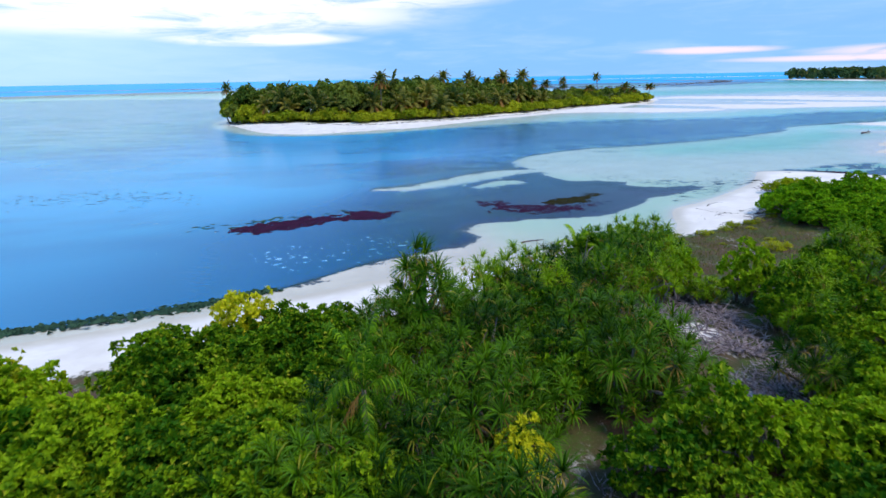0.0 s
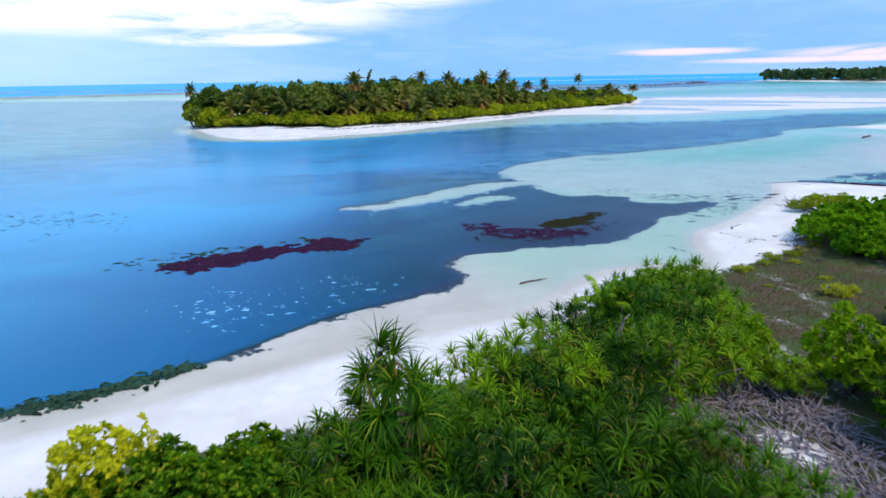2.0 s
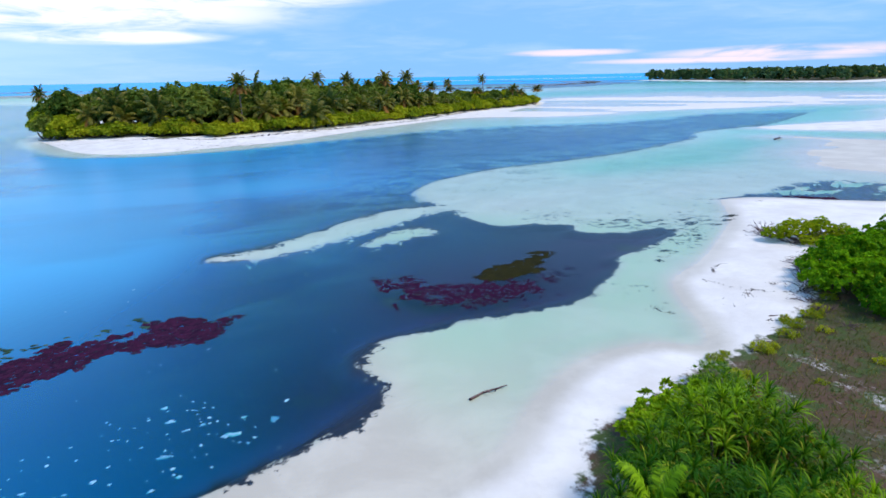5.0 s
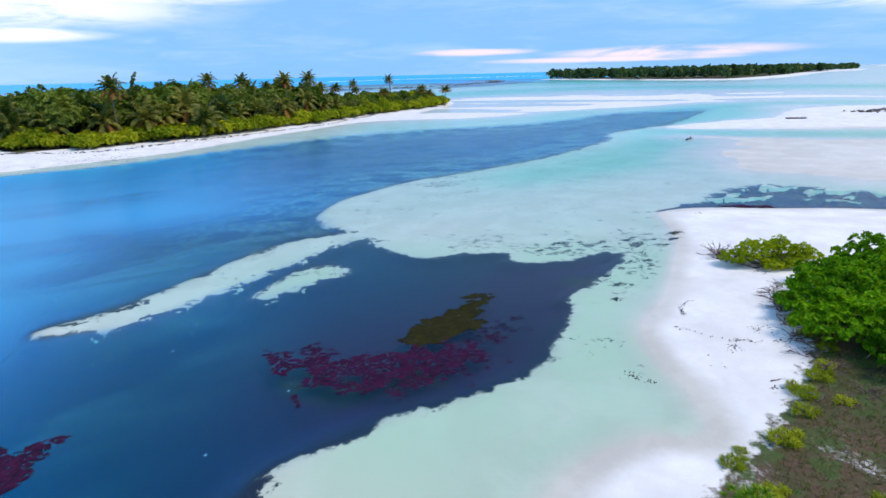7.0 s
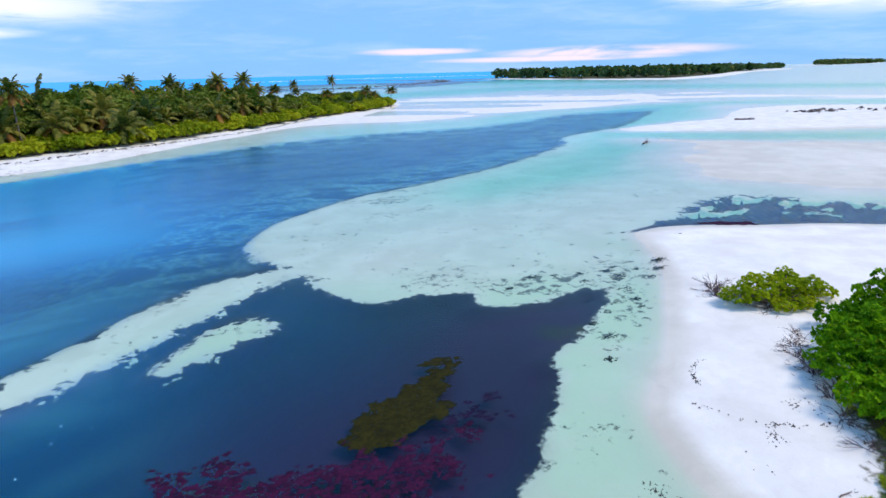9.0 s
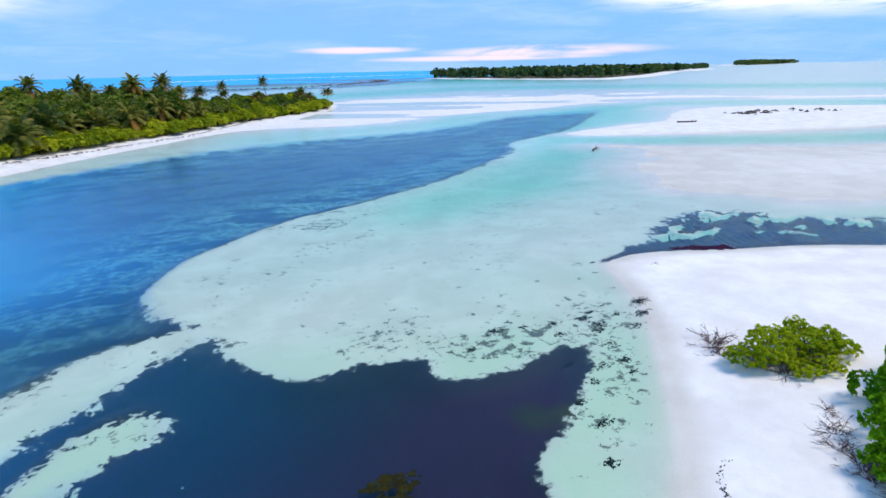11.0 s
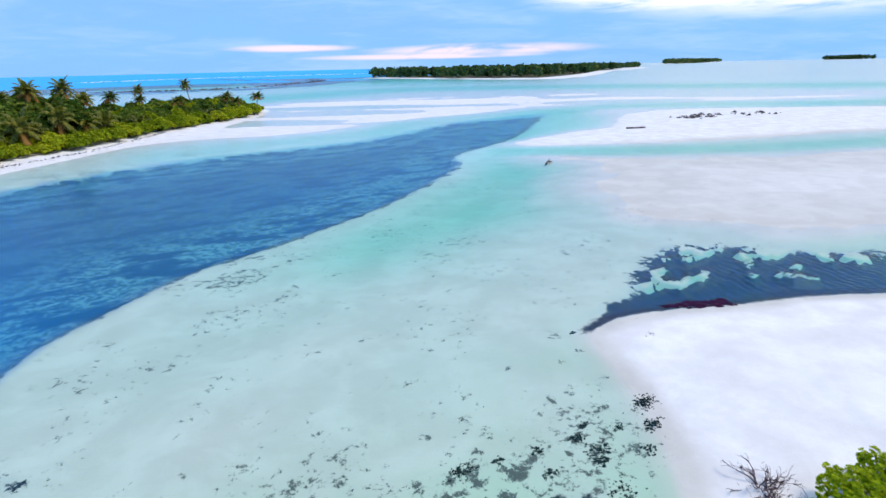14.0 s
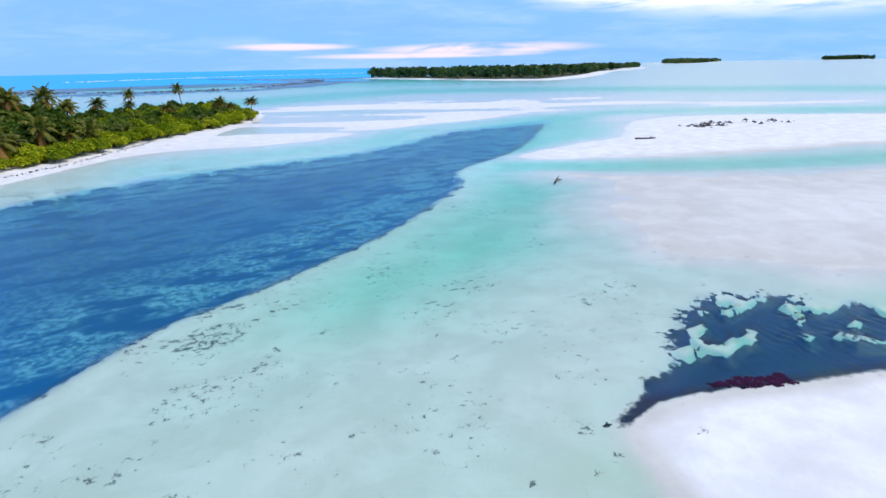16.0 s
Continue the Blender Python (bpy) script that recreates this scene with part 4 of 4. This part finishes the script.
spread_copies(low, [(21.9, 35.4, 0, 1.15, 1.0), (25.1, 43.0, 0, 0.8, 1.0), (17.1, 40.2, 0, 0.6, 0.9), (17.9, 40.6, 40, 0.5, 0.8), (19.6, 40.4, 0, 0.8, 0.9), (21.6, 41.2, 0, 0.9, 0.9), (22.6, 42.0, 90, 0.8, 0.9),
                    (23.4, 41.0, 0, 0.7, 0.8), (24.2, 42.6, 0, 0.75, 0.8), (27.0, 45.4, 0, 0.7, 0.9), (16.8, 38.6, 0, 0.7, 0.8), (19.5, 37.2, 0, 0.5, 0.7), (26.6, 44.0, 20, 0.6, 0.8), (20.6, 31.6, 0, 0.8, 1.0), (23.0, 37.8, 0, 0.5, 0.8)])

g = Geo()
CLEARING = [(13.6, 31.5), (16.4, 38.6), (20, 40.4), (25, 43), (27.2, 45), (26.6, 40), (28, 36), (25, 32.6), (20, 30), (16, 29.4)]
q = np.array([s[:2] for s in scatter(CLEARING, 0.25, 23)])
for (x, y), z in zip(q, fields(q)[0]):
    n = 9
    a, ln = rng.uniform(0, 2 * np.pi, n), rng.uniform(0.10, 0.40, n)
    b = np.column_stack([x + rng.normal(0, 0.07, n), y + rng.normal(0, 0.07, n), np.full(n, z - 0.01)])
    o = np.column_stack([np.cos(a), np.sin(a), np.zeros(n)])
    s = np.column_stack([-np.sin(a), np.cos(a), np.zeros(n)]) * 0.014
    tip = b + o * ln[:, None] * 0.7 + [0, 0, 1] * ln[:, None] * rng.uniform(0.3, 0.8, (n, 1))
    k = np.arange(n)[:, None] * 3
    g.add(np.stack([b - s, b + s, tip], 1).reshape(-1, 3), k + [0, 1, 2])
tagged(new("dry_grass", g.mesh("dry_grass", M_GRASS)), "sparse dry olive-brown grass on sandy soil", "grass", "", "stuff")

lone = shrub("shrub", "straggling light-green shrub standing alone on white sand", M_LONE, 2.2, 1.15, 16, 1900, 0.095, 8, "", 22, 0.36, gap=0.17, each=5, blobs=[(-1.5, 0.7, 0.45, 0.6, 0.45), (-0.8, 0.3, 0.8, 0.75, 0.55), (0.1, 0.5, 0.85, 0.75, 0.6), (0.8, -0.1, 0.8, 0.85, 0.6), (1.6, -0.6, 0.6, 0.7, 0.55),
                                                               (0.2, -0.9, 0.35, 0.65, 0.4), (-0.6, -0.7, 0.3, 0.55, 0.35), (1.3, 0.5, 0.95, 0.4, 0.6), (2.1, -0.2, 0.7, 0.4, 0.4), (-0.4, 0.9, 1.0, 0.35, 0.45)])
spread_copies([lone], [(34.4, 53.5, 0, 1.28, 0.70)])
bare = [snag("leafless purple-brown twiggy shrub on white sand", 30, 1.15, M_TWIG, "dead_shrub", 0.1, 0.022), snag("bare tangle of grey-brown twigs at the foot of shrubs", 34, 1.2, M_TWIG, "dead_shrub", 0.15, 0.026)]
spread_copies(bare, [(33.5, 56.6, 0, 1.25, 1.0), (32.8, 55.8, 50, 0.9, 0.9), (29.2, 48.4, 0, 0.95, 0.9), (36.3, 53.0, 50, 0.6, 0.7), (30.4, 49.8, 90, 0.85, 0.8), (35.4, 52.7, 0, 0.9, 0.35), (28.2, 46.8, 20, 0.8, 0.6), (31.6, 50.6, 0, 0.6, 0.5), (33.4, 55.2, 60, 0.7, 0.7), (28.7, 47.8, 120, 0.9, 0.8), (29.6, 49.2, 40, 0.8, 0.7), (33.0, 54.4, 15, 0.6, 0.5), (36.0, 54.4, 15, 0.7, 0.6), (26.4, 45.4, 0, 0.9, 0.6), (25.4, 44.0, 60, 0.9, 0.6), (25.0, 42.6, 130, 0.9, 0.6), (24.8, 41.0, 20, 0.8, 0.5), (27.4, 46.4, 80, 0.9, 0.7), (34.2, 53.3, 10, 1.25, 0.9), (35.4, 53.6, 70, 1.1, 0.9), (33.2, 53.0, 140, 1.0, 0.5)])
dead = [snag("bleached grey dead shrub of crooked branches", 20, 1.6), snag("heap of fallen bleached branches on sand", 44, 1.4, None, "dead_shrub", -0.05)]
spread_copies(dead, [(7.4, 26.8, 0, 1.3, 1.7), (9.2, 25.2, 30, 1.0, 0.6), (11.4, 22.8, 0, 1.1, 0.5), (12.8, 22.2, 70, 1.0, 0.5), (11.0, 21.2, 100, 1.0, 0.5), (12.2, 20.8, 10, 1.0, 0.5), (10.2, 23.2, 45, 1.0, 0.5), (13.2, 24.6, 200, 1.0, 0.5), (11.0, 18.0, 0, 0.9, 0.5), (10.8, 16.8, 50, 0.9, 0.5), (14.4, 18.2, 0, 1.0, 0.8), (11.0, 25.4, 0, 1.0, 0.5), (15.6, 21.4, 0, 1.1, 1.1), (13.2, 23.6, 50, 0.9, 0.5), (10.1, 29.0, 20, 0.7, 1.0), (9.8, 24.4, 90, 0.8, 0.5), (10.4, 22.4, 30, 1.0, 0.6), (9.6, 21.6, 0, 0.8, 0.5), (12.0, 24.2, 130, 1.0, 0.6), (11.8, 26.6, 20, 0.9, 0.6), (14.6, 22.6, 60, 0.9, 0.5), (10.6, 20.6, 60, 0.9, 0.5), (12.4, 26.2, 0, 0.9, 0.9), (16.6, 20.2, 90, 0.9, 0.5), (4.4, 12.6, 0, 0.6, 0.4), (12.6, 18.6, 0, 1.0, 0.5), (13.5, 19.6, 60, 1.0, 0.5), (12.2, 17.4, 130, 0.9, 0.5), (13.0, 20.4, 200, 1.0, 0.5), (18.8, 22.2, 20, 1.0, 0.6)])

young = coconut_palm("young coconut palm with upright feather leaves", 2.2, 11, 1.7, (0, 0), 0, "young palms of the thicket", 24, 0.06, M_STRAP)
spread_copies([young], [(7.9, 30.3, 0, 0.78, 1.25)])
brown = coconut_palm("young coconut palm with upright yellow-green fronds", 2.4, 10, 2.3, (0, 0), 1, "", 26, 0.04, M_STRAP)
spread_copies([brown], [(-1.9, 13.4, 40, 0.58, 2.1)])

# ---- the islet across the channel ----
EDGE = [(-52, 159), (-44, 157), (-30, 151), (-18, 147), (-4, 156.5), (12, 169), (30, 185), (50, 207), (70, 224), (86, 243), (93, 257)]
BAND = EDGE + [(x - 4.5, y + 6.5) for x, y in EDGE[::-1]]
HIGH = [(-54, 167), (-44, 165), (-22, 156), (-8, 164), (10, 180), (30, 198), (30, 225), (0, 240), (-40, 220), (-60, 192)]
MIDDLE = [(24, 190), (45, 210), (66, 230), (84, 249), (92, 264), (80, 278), (50, 268), (24, 240)]
front = [shrub("beach_shrub", "olive-green beach shrub on the islet shore", M_FRONT, r, h, n, t, 0.42, 6, "beach shrubs of the islet", 5)
         for r, h, n, t in ((2.6, 2.4, 10, 380), (2.1, 2.0, 9, 300), (3.0, 2.7, 11, 460))]
spread_copies(front, scatter(BAND, 2.7, 31, None, (0.8, 1.2)))
trees = [tree("broad dark-green tree with a dense rounded crown", M_TREE, r, h, n, c, 0.7, "trees of the islet wood") for r, h, n, c in ((4.2, 8.5, 13, 700), (3.6, 7.4, 11, 560), (4.8, 9.2, 15, 820))]
spread_copies(trees, scatter(HIGH, 4.6, 33, None, (0.85, 1.1), (0.9, 1.1)) + [(-5.5, 204, 0, 1.1, 1.12), (-8, 198, 90, 1.0, 1.1), (-0.5, 200, 30, 1.0, 1.1), (-50, 192, 0, 0.95, 1.0)])
low_trees = [tree("low green tree of the islet point", M_FRONT if r < 2.8 else M_TREE, r, h, n, c, 0.55, "low trees of the islet point") for r, h, n, c in ((3.0, 4.6, 9, 480), (2.6, 4.0, 8, 400))]
spread_copies(low_trees, scatter(MIDDLE, 4.0, 35, None, (0.8, 1.1), (0.8, 1.1)) + [(-57.5, 166, 0, 1.2, 1.2), (-55.5, 162.5, 0, 1.0, 1.1), (-52, 161, 0, 1.1, 1.1), (-58.5, 172, 0, 1.3, 1.3), (-49, 161, 0, 1.2, 1.0)])
palms = [coconut_palm("tall coconut palm with a ragged crown above the wood", 9.2, 26, 2.8, (0.7, 0.1), 5), coconut_palm("leaning coconut palm with drooping fronds", 8.6, 24, 2.6, (-0.9, 0.3), 3), coconut_palm("coconut palm with dark feather leaves", 9.0, 28, 2.9, (0.1, -0.5), 9)]
spread_copies(palms, [(-66, 186, 0, 0.75, 1.35), (4.0, 198, 0, 1.1, 1.08), (-14.3, 155.5, 0, 1.0, 1.1), (11.5, 213, 60, 1.05, 1.02), (15.3, 224, 0, 1.0, 1.0), (23, 208, 120, 1.1, 1.0), (28.5, 203, 0, 1.1, 1.02), (36.7, 223, 30, 1.0, 0.82),
                      (43.3, 234, 0, 0.95, 0.82), (57.4, 272, 0, 0.9, 1.0), (73.5, 267, 0, 0.95, 1.12), (59.9, 232, 0, 1.0, 0.6), (75.4, 236, 45, 1.0, 0.68), (81.3, 240, 0, 0.95, 0.62), (88, 244, 0, 1.0, 0.68), (52, 245, 0, 0.9, 0.7), (20, 215, 0, 1.0, 0.95), (34, 212, 0, 1.0, 0.85)])
bushy = [coconut_palm("bushy young coconut palm with dark arching fronds", 2.6, 18, 3.6, (0.2, 0), 0, "young palms of the islet"), coconut_palm("young coconut palm with a few withered orange fronds", 3.0, 16, 3.4, (-0.3, 0.2), 2, "young palms of the islet")]
spread_copies(bushy, [(1, 160.5, 0, 1.3, 1.0), (-24, 153, 30, 1.2, 1.0), (-31, 155, 30, 1.1, 1.2), (-9, 157, 70, 1.3, 1.1), (5, 170, 70, 1.2, 1.3), (20, 181, 20, 1.2, 1.2), (-41, 160, 0, 1.2, 1.6), (27, 190, 0, 1.1, 1.5), (36, 199, 0, 1.0, 1.2), (2, 166, 0, 1.2, 1.0), (-39, 158, 0, 1.1, 1.1), (-16, 155, 50, 1.1, 1.2), (-26, 156, 0, 1.1, 1.3), (-6, 162, 0, 1.2, 1.2), (8, 174, 0, 1.0, 1.2), (-46, 160, 0, 1.0, 1.4), (14, 178, 80, 1.1, 1.1), (22, 184, 0, 1.0, 1.1), (-20, 158, 0, 1.2, 1.5),
                      (32, 194, 0, 1.0, 1.3), (-33, 160, 20, 1.2, 1.4), (70, 229, 0, 0.9, 0.8), (66, 225, 20, 1.0, 0.7), (-2, 166, 0, 1.2, 1.6), (44, 205, 0, 0.9, 0.9), (-12, 164, 40, 1.2, 1.8), (12, 185, 10, 1.2, 1.6)])


def far_wood(label, poly, count, height, leaf, seed):
    r = np.random.default_rng(seed)
    poly = np.array(poly, float)
    lo, hi = poly.min(0), poly.max(0)
    q = r.uniform(lo, hi, (count * 8, 2))
    q = q[signed(q, poly) > 5][:count]
    zs = fields(q)[0]
    g = Geo()
    blobs = [(x, y, z + height * 0.42, height * r.uniform(0.3, 0.5), height * r.uniform(0.36, 0.62)) for (x, y), z in zip(q, zs)]
    p, way = crown_points(blobs, count * 16, 0.3, 0.6)
    sprays(g, p, way, 5, leaf, leaf * 0.5, (0, 1.0), 0.2)
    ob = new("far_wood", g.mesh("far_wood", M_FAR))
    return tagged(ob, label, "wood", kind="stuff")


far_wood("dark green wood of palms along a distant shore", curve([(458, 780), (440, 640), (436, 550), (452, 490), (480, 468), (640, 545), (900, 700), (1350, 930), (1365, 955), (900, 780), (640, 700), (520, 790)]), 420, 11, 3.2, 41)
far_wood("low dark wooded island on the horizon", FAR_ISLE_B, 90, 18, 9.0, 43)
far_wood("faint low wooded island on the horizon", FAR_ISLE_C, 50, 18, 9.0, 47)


# ---- weed, wrack and driftwood ----
def flakes(geo, q, zs, size, sides=7, dome=0.25):
    for (x, y), z in zip(q, zs):
        s = size * rng.uniform(0.5, 1.4)
        a = np.sort(rng.uniform(0, 2 * np.pi, sides)) if sides > 5 else np.linspace(0, 2 * np.pi, sides, endpoint=False) + rng.uniform(0, 3)
        r = s * rng.uniform(0.45, 1.15, sides)
        v = np.column_stack([x + r * np.cos(a) * 1.3, y + r * np.sin(a), np.full(sides, z) - rng.uniform(0, 0.03, sides)])
        v = np.vstack([v, [x, y, z + s * dome * rng.uniform(0.4, 1)]])
        geo.add(v, [(i, (i + 1) % sides, sides) for i in range(sides)])


def within(poly, count, seed, ragged=0.8):
    r = np.random.default_rng(seed)
    poly = np.array(poly, float)
    q = r.uniform(poly.min(0) - ragged, poly.max(0) + ragged, (count * 8, 2))
    d = signed(q, poly)
    tear = np.array([noise.fractal((x * 0.8, y * 0.8, seed * 1.7), 0.8, 2.0, 4) for x, y in q])
    return q[d + tear * ragged * 1.5 > r.uniform(-0.1, 0.35, len(q)) * ragged][:count]


def weed_mat(label, poly, count, size, mat, seed, z=0.015, ragged=0.8):
    g = Geo()
    q = within(poly, count, seed, ragged)
    flakes(g, q, z + rng.uniform(0.0, 0.01, len(q)), size, 7, 0.05)
    ob = new("weed_mat", g.mesh("weed_mat", mat))
    return tagged(ob, label, "seaweed", "weed mats in the bay", "stuff")


weed_mat("floating mat of wine-red seaweed in blue water", [(-17.4, 44.8), (-16, 46.6), (-11.7, 48.9), (-8.6, 49.2), (-8.3, 49.9), (-6.5, 50.9), (-3.6, 50.4), (-4.4, 48.2), (-7, 47.6), (-8.4, 47.2), (-10.4, 45.8), (-14.2, 43.9)], 4200, 0.14, M_RED, 51)
weed_mat("torn mat of wine-red seaweed near the shoal", [(4.4, 54.4), (6.7, 53.7), (8.4, 52.2), (11, 52.0), (13.8, 51.9), (12.6, 49.4), (8.7, 49.0), (5.6, 50.6)], 2200, 0.11, M_MURKY, 53, 0.008, 1.3)
weed_mat("small red seaweed scraps in dark water", [(14.0, 52.6), (15.4, 54.0), (16.4, 53.4), (15.0, 51.8)], 60, 0.16, M_MURKY, 54, -0.02, 1.2)
weed_mat("olive-brown seaweed mat in dark water", [(9.4, 52.9), (11.9, 55.1), (16.4, 56.8), (13.8, 53.4), (11.4, 52.5)], 2000, 0.13, M_OLIVE, 55, 0.008, 0.7)
weed_mat("red seaweed stranded along a lagoon edge", [(45.6, 67.7), (47.4, 67.4), (49.2, 66.0), (48.9, 65.2), (46.6, 66.6)], 500, 0.12, M_RED, 57, 0.015, 0.3)
weed_mat("dark scraps of seaweed floating in pale water", [(-48, 60), (-36, 64), (-27, 62.4), (-24, 57), (-34, 56), (-46, 57)], 420, 0.2, M_WRACK, 59, 0.0, 3.0)
weed_mat("thin dark seaweed trail beside a red mat", [(-20, 46), (-14, 49.5), (-9, 51.5), (-8, 51), (-13, 48.6), (-18, 45)], 110, 0.22, M_WRACK, 61, 0.015, 1.2)


def along(line, count, wide, seed):
    r = np.random.default_rng(seed)
    c = curve(line, 8, False)
    k = r.uniform(0, len(c) - 1.001, count)
    i = k.astype(int)
    return c[i] + (c[i + 1] - c[i]) * (k - i)[:, None] + r.normal(0, wide, (count, 2))


def wrack_line(label, line, count, wide, size, mat, seed, name="wrack", lift=0.03):
    g = Geo()
    q = along(line, count, wide, seed)
    flakes(g, q, np.maximum(fields(q)[0], 0) + lift, size, 6, 0.7)
    return tagged(new(name, g.mesh(name, mat)), label, "seaweed", "", "stuff")


wrack_line("dark green wrack heaped along the water's edge", [(-34, 20.2), (-26, 23.9), (-21, 25.9), (-16, 27.6), (-12.4, 29.2), (-9.6, 31)], 900, 0.28, 0.17, M_WRACK, 63)
wrack_line("dark wrack line along the islet beach", [(-32, 146.5), (-17, 143), (-3, 152.5), (13, 165.5), (31, 181.5), (48, 202)], 420, 0.35, 0.2, M_DEBRIS, 65)
wrack_line("dark driftweed heaped on a sand bar", [(158, 131), (172, 130), (186, 121)], 70, 2.2, 0.7, M_DEBRIS, 67)
wrack_line("faint line of dry seaweed curved over sand", [(22.9, 48.9), (23.6, 47.0), (25.2, 45.6), (27.0, 45.0)], 60, 0.08, 0.04, M_DEBRIS, 69)
wrack_line("curved trail of dry seaweed on white sand", [(24.3, 49.8), (24.7, 50.5), (25.3, 51.0), (26.2, 51.2)], 60, 0.06, 0.035, M_DEBRIS, 70)

g = Geo()
for cx, cy, size, count in ((35.3, 62.5, 0.50, 60), (34.15, 61.35, 0.34, 36), (31.2, 62.9, 0.32, 34), (32.0, 63.3, 0.2, 16), (30.7, 61.4, 0.30, 26), (31.2, 61.9, 0.42, 34), (26.1, 64.45, 0.36, 30), (23.9, 63.4, 0.2, 14), (27.6, 64.0, 0.2, 12), (29.3, 63.4, 0.2, 14),
                            (29.3, 58.4, 0.28, 22), (28.7, 57.4, 0.2, 14), (24.9, 57.0, 0.22, 16), (27.0, 59.8, 0.3, 18), (33.0, 62.2, 0.2, 12), (28.6, 62.2, 0.25, 16), (32.6, 60.6, 0.3, 14), (26.6, 57.8, 0.3, 12), (23.0, 53.6, 0.25, 16), (24.6, 55.4, 0.3, 14), (30.0, 60.0, 0.5, 20), (28.0, 58.6, 0.5, 16), (38.6, 69.3, 0.16, 10)):
    q = rng.normal((cx, cy), (size * 0.7, size * 0.42), (count * 3, 2))
    flakes(g, q, fields(q)[0] + 0.012, 0.075, 7, 0.04)
tagged(new("weed_clumps", g.mesh("weed_clumps", M_CLUMP)), "dark clumps of seaweed lying on drowned pale sand", "seaweed", "", "stuff")

g = Geo()
q = np.vstack([within([(-14, 38.5), (-10, 34.6), (-5, 36.6), (-1, 40.6), (-4, 42.4), (-9, 40)], 120, 71, 1.5), within([(-24, 36), (0, 40), (12, 62), (4, 60), (-20, 56)], 50, 72, 2.0)])
flakes(g, q, np.full(len(q), 0.012), 0.065, 7, 0.05)
q = within([(-14, 38.5), (-10, 34.6), (-5, 36.6), (-1, 40.6), (-4, 42.4), (-9, 40)], 46, 73, 1.2)
flakes(g, q, np.full(len(q), 0.010), 0.17, 9, 0.01)
tagged(new("foam_flecks", g.mesh("foam_flecks", M_FLECK)), "pale flecks of foam drifting on blue water", "foam", "", "stuff")

g = Geo()
q = np.vstack([rng.normal(c, s, (n, 2)) for c, s, n in (((23.4, 45.9), 0.16, 26), ((24.0, 46.4), 0.10, 10), ((25.9, 46.7), 0.3, 24), ((18.2, 46.3), 0.22, 40), ((18.6, 45.5), 0.1, 10), ((22.1, 42.8), 0.13, 14), ((21.9, 45.0), 0.4, 6), ((41.1, 66.0), 0.2, 14), ((35.5, 67.5), 0.08, 8), ((34.0, 57.6), 0.05, 5))])
flakes(g, q, fields(q)[0] + 0.01, 0.05, 6, 0.6)
tagged(new("beach_debris", g.mesh("beach_debris", M_DEBRIS)), "dark scraps of husk and weed on white sand", "debris", "", "stuff")


def driftwood(label, x, y, way, length, thick):
    ob = thing("driftwood", label, "driftwood")
    g = Geo()
    line = crooked((0, 0, thick * 0.6), (*way, 0), length, 8, 0.10)
    line[:, 2] = thick * 0.6 + 0.02 * rng.random(len(line))
    tube(g, line, np.linspace(thick, thick * 0.35, len(line)), 7)
    for k in (3, 5, 6):
        tw = crooked(line[k], (way[1] * (1 if k % 2 else -1), -way[0], 0.25), length * 0.22, 4, 0.2)
        tube(g, tw, np.linspace(thick * 0.45, thick * 0.15, 5), 5)
    part("log", g, M_TWIG, ob)
    ob.matrix_basis = pose(x, y, max(float(fields(np.array([[x, y]]))[0][0]), -0.05))
    return ob


driftwood("dark branch of driftwood lying on wet sand", 6.2, 39.9, (0.75, 0.65), 2.0, 0.06)
driftwood("short dark branch stranded on the flat", 80.5, 108.8, (0.8, 0.6), 4.2, 0.16)
driftwood("dark driftwood trunk on a sand bar", 128, 127.5, (0.9, -0.3), 5.0, 0.25)
driftwood("thin stick lying on white sand", 22.4, 43.2, (0.9, 0.2), 0.8, 0.03)

wrack_line("broken dark line of reef rock awash far off", [(-420, 930), (-80, 790), (37, 700), (110, 575), (190, 560), (262, 620), (340, 700), (380, 800)], 520, 5.0, 1.3, M_DEBRIS, 76, "reef_rock", 0.0)
wrack_line("white surf breaking on the outer reef", [(150, 1180), (330, 1290), (520, 1330), (800, 1300)], 420, 12.0, 1.7, M_FOAM, 75, "surf", 0.2)
